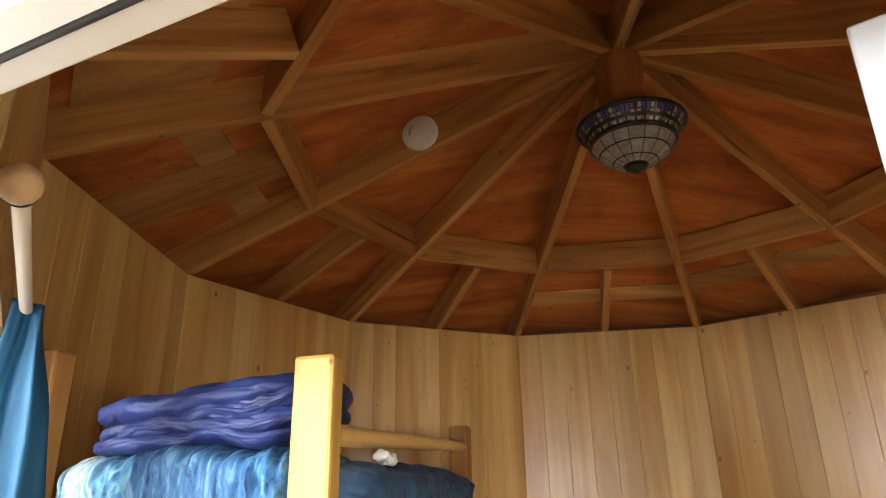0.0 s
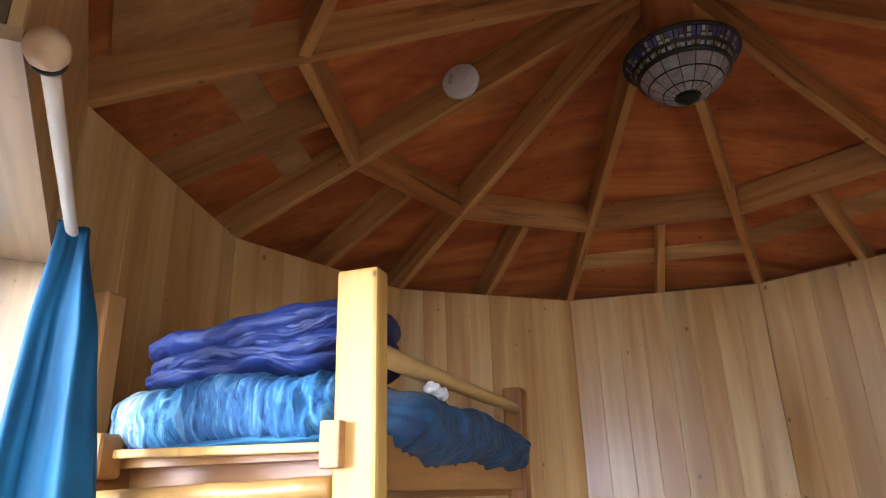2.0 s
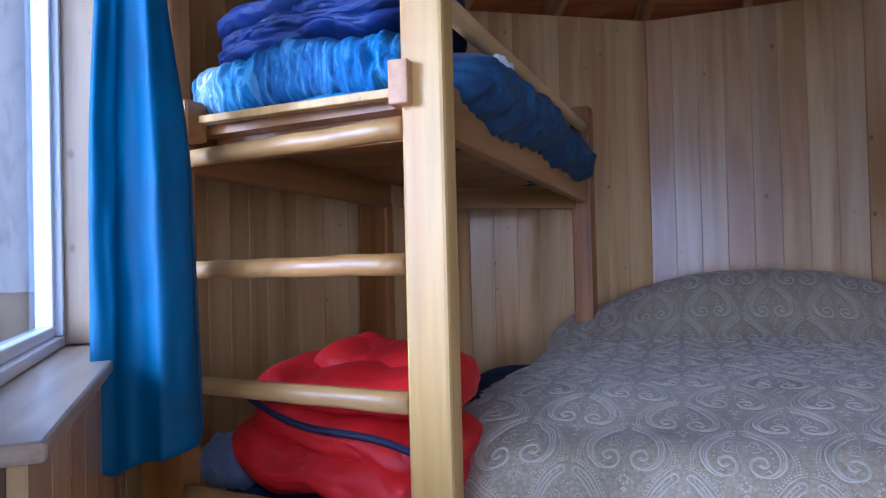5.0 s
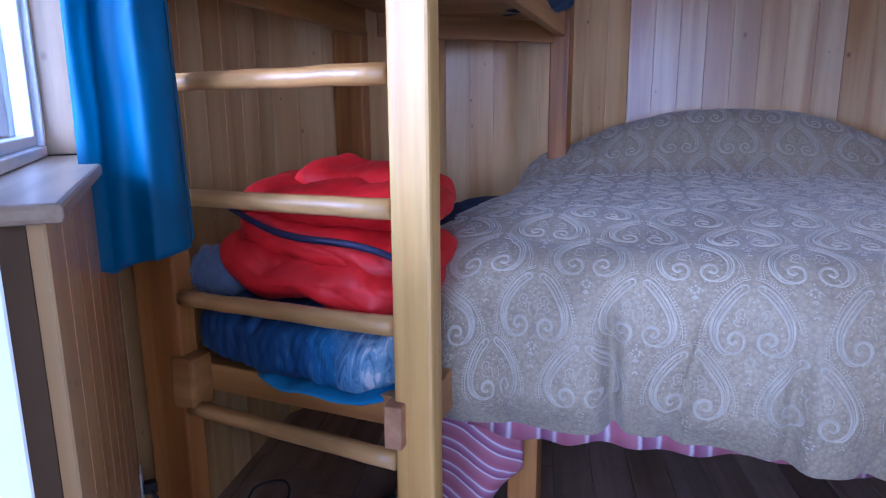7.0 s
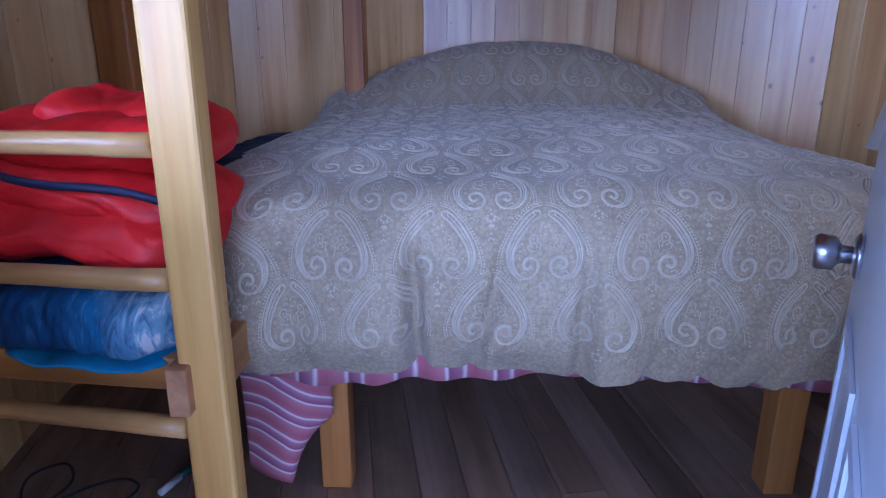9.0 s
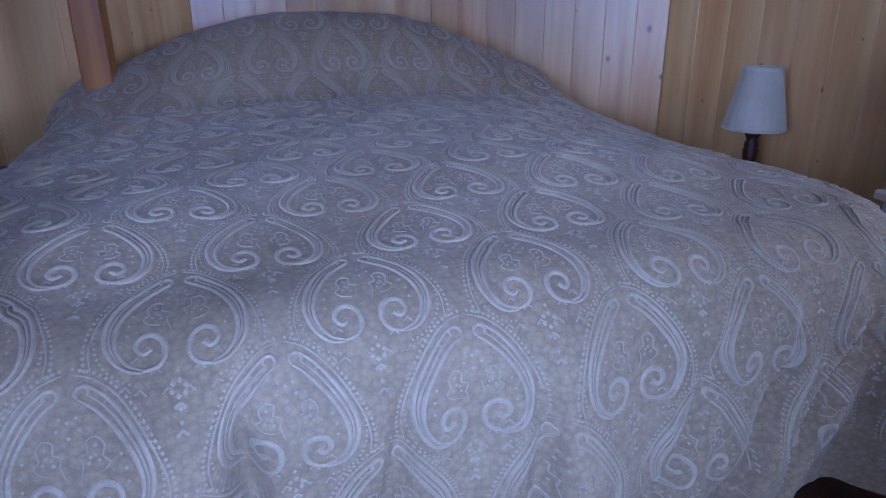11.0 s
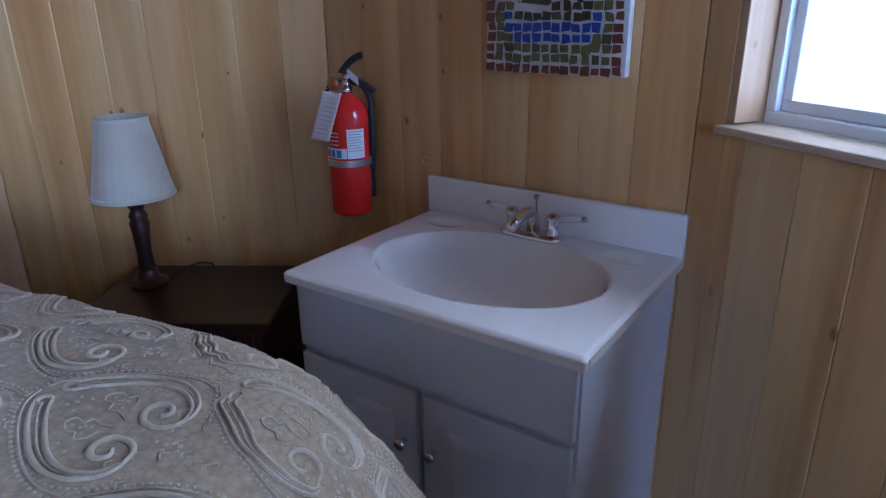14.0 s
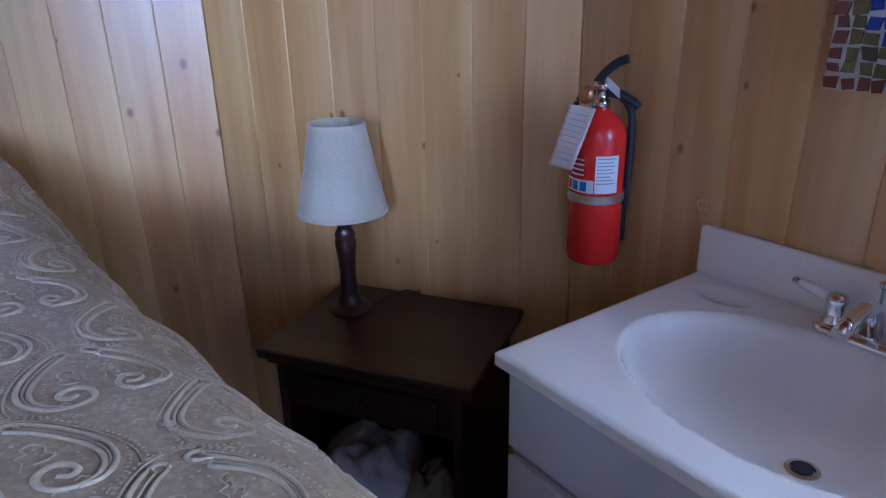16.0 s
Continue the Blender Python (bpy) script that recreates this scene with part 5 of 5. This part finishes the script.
part("shelf", box(0.056, NW - 0.056, -ND + 0.034, -0.032, 0.14, 0.16), DARK_WOOD, stand)
part("back_panel", box(0.056, NW - 0.056, -0.031, -0.022, 0.0, NZ - 0.043), DARK_WOOD, stand)
part("drawer_knob", lathe([(0.006, 0), (0.006, 0.012), (0.014, 0.018), (0.012, 0.024), (0.001, 0.026)], 20), DARK_WOOD, stand, "turned dark knob", at=Matrix.Translation((NW / 2, -ND + 0.0265, NZ - 0.098)) @ pose(0, 0, 0, 90, 0, 0), smooth=True)


def crumple(w, d, h, seed):
    def fn(u, v):
        n = 0.7 * noise.noise(Vector((u * 3 + seed, v * 3, 0))) + 0.16 * noise.noise(Vector((u * 9, v * 9 + seed, 1)))
        e = (1 - abs(2 * u - 1) ** 4) * (1 - abs(2 * v - 1) ** 4)
        return Vector((w * (u - 0.5) + 0.01 * n, d * (v - 0.5) + 0.012 * n, h * e * (0.62 + 0.45 * n) + 0.004))
    return sheet(fn, 40, 40, thick=0.002)


part("linen_cloth", crumple(0.28, 0.24, 0.20, 2.0), LINEN_WHITE, at=F5 @ Matrix.Translation((NU0 + 0.20, -ND + 0.135, 0.162)) @ pose(0, 0, 0, 8, 4, 20), label="crumpled white linen stuffed on the nightstand shelf", category="linen", smooth=True)
part("paper_bag", crumple(0.13, 0.14, 0.16, 6.0), PAPER_OLIVE, at=F5 @ Matrix.Translation((NU0 + 0.385, -ND + 0.115, 0.162)) @ pose(0, 0, 0, 0, 0, -10), label="crumpled buff paper bag on the nightstand shelf", category="paper bag", smooth=True)

LAMP = F5 @ Matrix.Translation((0.472, -0.162, NZ))
lamp = empty("table_lamp", LAMP, "table lamp with a turned dark base and cream pleated shade", "table lamp")
part("lamp_base", lathe([(0.052, 0.0), (0.054, 0.006), (0.050, 0.012), (0.036, 0.018), (0.028, 0.028), (0.025, 0.042), (0.021, 0.05), (0.025, 0.056), (0.022, 0.064), (0.020, 0.10), (0.023, 0.150), (0.027, 0.185), (0.022, 0.195), (0.026, 0.203), (0.022, 0.212), (0.017, 0.222), (0.025, 0.236), (0.031, 0.244), (0.029, 0.250), (0.012, 0.254)], 32), DARK_WOOD, lamp, "turned dark wood", smooth=True)
bm = bmesh.new()
SEG = 96
prof = [(0.107, 0.262), (0.104, 0.275), (0.086, 0.360), (0.068, 0.450), (0.065, 0.472)]
for inner in (0, 0.0025):
    rings = []
    for r, z in prof:
        rings.append([bm.verts.new(((r - inner) * (1 + 0.006 * math.sin(24 * a)) * math.cos(a), (r - inner) * (1 + 0.006 * math.sin(24 * a)) * math.sin(a), z)) for a in (2 * math.pi * k / SEG for k in range(SEG))])
    for lo, hi in zip(rings, rings[1:]):
        for k in range(SEG):
            q = (lo[k], lo[(k + 1) % SEG], hi[(k + 1) % SEG], hi[k])
            bm.faces.new(q if not inner else q[::-1])
shade = part("shade", bm, LINEN, lamp, "cream pleated cloth shade", smooth=True)
for r, z in ((0.1065, 0.266), (0.0655, 0.468)):
    part("trim_band", lathe([(r, z - 0.005), (r + 0.002, z - 0.005), (r + 0.0012, z + 0.005), (r - 0.001, z + 0.005)], 64, closed=False), LINEN, shade, "cream braid")
part("bulb", lathe([(0.012, 0.254), (0.013, 0.30), (0.028, 0.345), (0.030, 0.37), (0.020, 0.395), (0.001, 0.402)], 24), CERAMIC_WHITE, lamp, "white unlit bulb", smooth=True)
bm = tube([(0.0, 0, 0.402), (0.0, 0, 0.462)], 0.002, 8)
for k in range(3):
    a = 2.1 * k
    tube([(0, 0, 0.46), (0.064 * math.cos(a), 0.064 * math.sin(a), 0.466)], 0.0012, 6, bm)
part("shade_ring", bm, BRASS, lamp, "wire shade holder")
cord = [(0.05, 0.02, 0.008), (0.085, 0.045, 0.028), (0.12, 0.08, 0.034), (0.135, 0.105, 0.020), (0.132, 0.135, 0.004), (0.13, 0.155, -0.10)]
part("cord", tube(fair(cord, 5), 0.0028, 8), BLACK_RUBBER, lamp, "dark flex", smooth=True)

# ---- fire extinguisher ----
ext = empty("fire_extinguisher", F6 @ Matrix.Translation((0.142, -0.088, 0.789)) @ pose(0, 0, 0, 0, 0, 28), "red fire extinguisher with labels on a wall bracket", "fire extinguisher")
body = part("cylinder", lathe([(0.001, 0.004), (0.040, 0.0), (0.051, 0.006), (0.054, 0.016), (0.054, 0.262), (0.050, 0.282), (0.038, 0.300), (0.022, 0.310), (0.018, 0.318), (0.001, 0.320)], 48), RED_PAINT, ext, smooth=True)
part("strap", lathe([(0.0545, 0.136), (0.0565, 0.136), (0.0565, 0.153), (0.0545, 0.153)], 48, closed=False), STEEL, ext, "steel bracket strap")
part("bracket", box(-0.018, 0.018, 0.055, 0.079, 0.03, 0.27), BLACK_RUBBER, ext, "black wall bracket", at=pose(0, 0, 0, 0, 0, -28))


def wrap(z0, z1, a0, a1, r, material, label=""):
    bm = bmesh.new()
    n = 14
    rows = [[bm.verts.new((r * math.cos(a0 + (a1 - a0) * k / n), r * math.sin(a0 + (a1 - a0) * k / n), z)) for k in range(n + 1)] for z in (z0, z1)]
    for k in range(n):
        bm.faces.new((rows[0][k], rows[0][k + 1], rows[1][k + 1], rows[1][k]))
    return part("label", bm, material, body, label, smooth=True)


S = math.radians
wrap(0.158, 0.233, S(-80), S(-30), 0.0546, LABEL_WHITE, "white instruction label")
wrap(0.158, 0.184, S(-165), S(-82), 0.0546, LABEL_WHITE, "white pictogram label")
for k in range(3):
    wrap(0.161, 0.180, S(-152 + 20 * k), S(-137 + 20 * k), 0.0549, BLUE_INK if k else RED_PAINT)
for k in range(8):
    wrap(0.226 - 0.007 * k, 0.2285 - 0.007 * k, S(-77), S(-36 - (k * 7) % 12), 0.0549, INK_GREY)
for k in range(4):
    wrap(0.192 + 0.010 * k, 0.195 + 0.010 * k, S(-140), S(-104), 0.0549, LABEL_WHITE)
valve = part("valve", lathe([(0.018, 0.318), (0.018, 0.332), (0.013, 0.336), (0.013, 0.352), (0.017, 0.354), (0.017, 0.368), (0.001, 0.370)], 24), CHROME, ext, "chrome valve", smooth=True)
part("gauge", lathe([(0.001, 0.0), (0.017, 0.0), (0.018, 0.004), (0.017, 0.012), (0.012, 0.014), (0.001, 0.014)], 28), BRASS, valve, "round brass pressure gauge", at=Matrix.Translation((-0.022, -0.016, 0.345)) @ pose(0, 0, 0, 90, 0, -35), smooth=True)
for nm, pts in (("carry_handle", [(-0.008, 0, 0.352), (0.030, -0.003, 0.348), (0.060, -0.006, 0.334), (0.074, -0.007, 0.322)]), ("squeeze_lever", [(-0.010, 0, 0.366), (0.006, -0.002, 0.386), (0.028, -0.004, 0.404), (0.048, -0.006, 0.412)])):
    part(nm, tube(fair(pts, 4), 0.0085, 12), BLACK_RUBBER, ext, "black handle", smooth=True)
hose = [(0.012, 0.012, 0.345), (0.038, 0.022, 0.335), (0.056, 0.026, 0.30), (0.058, 0.024, 0.22), (0.056, 0.022, 0.12)]
part("hose", tube(fair(hose, 6), 0.008, 12), BLACK_RUBBER, ext, "black rubber hose", smooth=True)
hose2 = [(-0.012, 0.012, 0.345), (-0.045, 0.02, 0.336), (-0.058, 0.022, 0.305), (-0.058, 0.026, 0.26)]
part("hose_clip", tube(fair(hose2, 6), 0.006, 12), BLACK_RUBBER, ext, "black loop", smooth=True)
tag = sheet(lambda u, v: Vector((-0.046 + 0.050 * u - 0.036 * v, -0.056 + 0.004 * math.sin(3 * u + 2 * v) - 0.012 * v, 0.330 - 0.118 * v - 0.006 * u)), 8, 16, thick=0.0006)
tagp = part("inspection_tag", tag, PAPER, ext, "buff paper inspection tag", smooth=True)
for k in range(9):
    part("print_line", sheet(lambda u, v: Vector((-0.046 + 0.050 * (0.12 + 0.7 * u) - 0.036 * (0.12 + 0.09 * k), -0.0585 + 0.004 * math.sin(3 * (0.12 + 0.7 * u) + 2 * (0.12 + 0.09 * k)) - 0.012 * (0.12 + 0.09 * k), 0.330 - 0.118 * (0.12 + 0.09 * k + 0.02 * v) - 0.006 * u)), 6, 1), INK_GREY, tagp)
part("seal_tag", sheet(lambda u, v: Vector((0.012 + 0.026 * u, -0.018 + 0.004 * v, 0.380 - 0.022 * u - 0.020 * v)), 4, 4, thick=0.0006), LABEL_WHITE, ext, "small white seal tag")

# a small wire ring on the boards above the basin
ring = [(0.010 * math.cos(a), -0.004 - 0.004 * math.sin(a / 2), 0.010 * math.sin(a)) for a in (0.35 + 5.6 * i / 16 for i in range(17))]
part("wall_hook", tube(ring, 0.0013, 8), STEEL, at=F6 @ Matrix.Translation((0.334, 0.0, 0.938)), label="small bent wire ring fixed to the pine boards", category="hook", smooth=True)

# ---- mosaic panel above the basin ----
ART_U0, ART_U1, ART_Z0, ART_Z1 = 0.522, 0.848, 1.172, 1.600
art = part("mosaic_panel", box(0, ART_U1 - ART_U0, -0.026, -0.002, 0, ART_Z1 - ART_Z0), GROUT, at=F6 @ Matrix.Translation((ART_U0, 0, ART_Z0)), label="handmade glass mosaic panel in white grout on the wall", category="mosaic", bevel=0.002)
random.seed(11)
AW, AH = ART_U1 - ART_U0 - 0.010, ART_Z1 - ART_Z0
cell = 0.0212
nx, nz = int(AW / cell), int(AH / cell)


def shard(cx, cz, w, h, material):
    pts = [(-0.5, -0.5), (0.5, -0.5), (0.5, 0.5), (-0.5, 0.5)]
    out = [(cx + (px + random.uniform(-0.15, 0.12)) * w, cz + (pz + random.uniform(-0.13, 0.13)) * h) for px, pz in pts]
    bm = bmesh.new()
    lo = [bm.verts.new((x, -0.0262, z)) for x, z in out]
    hi = [bm.verts.new((cx + (x - cx) * 0.93, -0.0292, cz + (z - cz) * 0.93)) for x, z in out]
    bm.faces.new(hi)
    for i in range(4):
        bm.faces.new((lo[i], lo[(i + 1) % 4], hi[(i + 1) % 4], hi[i]))
    bmesh.ops.recalc_face_normals(bm, faces=bm.faces)
    part("tile", bm, material, art)


# large dark shards of the middle
BIG = ((0.36, 0.165, 0.20, 0.05, T_MOSS), (0.34, 0.235, 0.18, 0.07, T_DARK), (0.62, 0.20, 0.17, 0.10, T_DARK), (0.36, 0.315, 0.20, 0.07, T_DARK), (0.60, 0.30, 0.16, 0.08, T_MOSS), (0.47, 0.155, 0.05, 0.03, T_MOSS))
for i in range(nx):
    for k in range(nz):
        cx, cz = (i + 0.5) * AW / nx + 0.001, (k + 0.5) * AH / nz
        fx = (cx / AW - 0.5) * 2
        arc = 0.135 - 0.052 * math.sqrt(max(0.0, 1 - (fx / 0.80) ** 2))
        border = i == 0 or i == nx - 1 or k == 0 or k == nz - 1
        if border:
            mt = T_RED
        elif abs(fx) < 0.72 and 0 < cz - arc + 0.028 < 0.044:
            mt = T_BLUE
        elif abs(fx) < 0.58 and cz > arc + 0.012 and k < nz - 3:
            if any(abs(cx - bx * AW) < bw * AW / 2 + 0.006 and abs(cz - bz) < bh / 2 + 0.006 for bx, bz, bw, bh, bt in BIG):
                continue
            mt = T_DARK if random.random() < 0.7 else T_MOSS
        else:
            mt = T_OLIVE if random.random() < 0.8 else T_MOSS
        shard(cx + random.uniform(-0.002, 0.002), cz + random.uniform(-0.002, 0.002), AW / nx * random.uniform(0.74, 0.90), AH / nz * random.uniform(0.72, 0.90), mt)
for cx, cz, w, h, mt in BIG:
    shard(cx * AW, cz, w * AW, h * 0.92, mt)

# pale strips of grout laid as a sail's lines over the dark middle
for x0, z0, x1, z1, w in ((0.26, 0.150, 0.58, 0.262, 0.010), (0.58, 0.262, 0.60, 0.330, 0.008), (0.66, 0.150, 0.86, 0.300, 0.014), (0.30, 0.200, 0.66, 0.150, 0.006)):
    m, ln = along((x0 * AW, -0.0302, z0), (x1 * AW, -0.0302, z1), up=(0, -1, 0))
    part("grout_line", box(0, ln, -w / 2, w / 2, -0.001, 0.001), GROUT, art, at=m)

# ---- socket, flex and pen by the bunk ----
socket = part("wall_socket", box(0.905, 0.965, -0.006, -0.001, 0.245, 0.345), PLASTIC_WHITE, at=facet(10), label="white wall socket with a black plug in it", category="socket", bevel=0.003)
part("plug", box(0.922, 0.950, -0.040, -0.0065, 0.275, 0.305), BLACK_RUBBER, socket, "black plug", bevel=0.004)
lf = [(-0.985, 1.500, 0.285), (-0.95, 1.515, 0.22), (-0.92, 1.60, 0.06), (-0.90, 1.68, 0.012), (-0.86, 1.80, 0.006), (-0.80, 1.93, 0.006), (-0.85, 2.03, 0.007), (-0.93, 1.98, 0.007), (-0.90, 1.86, 0.010), (-0.80, 1.80, 0.006), (-0.66, 1.80, 0.006), (-0.60, 1.88, 0.006), (-0.66, 1.93, 0.006), (-0.76, 1.88, 0.012), (-0.84, 1.78, 0.006), (-0.70, 1.66, 0.006), (-0.50, 1.60, 0.006), (-0.30, 1.62, 0.006)]
part("extension_flex", tube(fair(lf, 6), 0.0042, 8), BLACK_RUBBER, label="black power flex looped on the floor", category="power cord", smooth=True)
part("charger", soft_roll(0.055, 0.04, 0.035, 0.004, 1.0, 30, 2.0, 3.5, nu=24, nv=20), PLASTIC_WHITE, at=Matrix.Translation((-0.895, 1.60, 0.075)) @ pose(0, 0, 0, 30, 0, 30), label="small white charger hanging on the flex", category="charger", smooth=True)
pen = empty("marker_pen", Matrix.Translation((-0.515, 1.87, 0.0115)) @ pose(0, 0, 0, 0, 0, 62), "green and white marker pen lying on the floor", "pen")
part("barrel", tube([(0.045, 0, 0), (0.125, 0, 0)], 0.0105, 14), GREEN_PLASTIC, pen, "dark green barrel", smooth=True)
part("cap", tube([(-0.035, 0, 0), (-0.03, 0, 0), (0.044, 0, 0)], 0.0112, 14, taper=(0.8, 1.0, 1.0)), PLASTIC_WHITE, pen, "white cap", smooth=True)

# ---- boards of the walls, planks of the floor ----
BOARDS = 8
BW = SIDE / BOARDS
board_meshes = {}


def board_mesh(x0, x1, h):
    key = (round(x1 - x0, 4), round(h, 4))
    if key not in board_meshes:
        w, c = key[0], 0.0026
        bm = prism([(0, 0.018), (0, c), (c * 0.9, 0), (w - c * 0.9, 0), (w, c), (w, 0.018)], 0, h)
        board_meshes[key] = mesh_of(bm, "board")
        board_meshes[key].materials.append(PINE)
    return board_meshes[key]


for j in range(SIDES):
    for i in range(BOARDS):
        a, b = i * BW, (i + 1) * BW
        pieces = [(a, b, 0.0, WALL_TOP)]
        if j in OPENINGS:
            x0, x1, z0, z1 = OPENINGS[j]
            if b > x0 + 1e-4 and a < x1 - 1e-4:
                pieces = []
                if a < x0 - 0.004:
                    pieces.append((a, x0, 0.0, WALL_TOP))
                if b > x1 + 0.004 and j != 9:
                    pieces.append((x1, b, 0.0, WALL_TOP))
                c, d = max(a, x0), min(b, x1)
                pieces.append((c, d, z1, WALL_TOP))
                if z0 > 0:
                    pieces.append((c, d, 0.0, z0 - 0.022))
        for a1, b1, c1, d1 in pieces:
            part("board", board_mesh(a1, b1, d1 - c1), PINE, walls[j], at=Matrix.Translation((a1, 0, c1)))

floor = part("floor", prism([tuple(corner(j, RADIUS + 0.12).xy) for j in range(SIDES)][::-1], -0.12, -0.024), WALL_CORE, label="worn dark wooden plank floor", category="floor", kind="structure")
PW = 0.132
x = CENTRE.x - RADIUS - 0.02
while x < CENTRE.x + RADIUS:
    ys = []
    for xe in (x, x + PW):
        d = RADIUS ** 2 - (xe - CENTRE.x) ** 2
        ys.append(math.sqrt(d) if d > 0 else 0.1)
    reach = max(ys) + 0.01
    cut = random.uniform(-0.6, 0.8) * reach
    for a, b in ((-reach, cut - 0.0015), (cut + 0.0015, reach)):
        c = 0.003
        bm = bmesh.new()
        prof = [(0.001, -0.023), (PW - 0.001, -0.023), (PW - 0.001, -c), (PW - 0.001 - c, 0), (0.001 + c, 0), (0.001, -c)]
        lo = [bm.verts.new((p, 0, z)) for p, z in prof]
        hi = [bm.verts.new((p, b - a, z)) for p, z in prof]
        bm.faces.new(lo), bm.faces.new(hi[::-1])
        for i in range(6):
            bm.faces.new((lo[i], hi[i], hi[(i + 1) % 6], lo[(i + 1) % 6]))
        bmesh.ops.recalc_face_normals(bm, faces=bm.faces)
        part("plank", bm, FLOOR_WOOD, floor, at=Matrix.Translation((x, CENTRE.y + a, 0)))
    x += PW
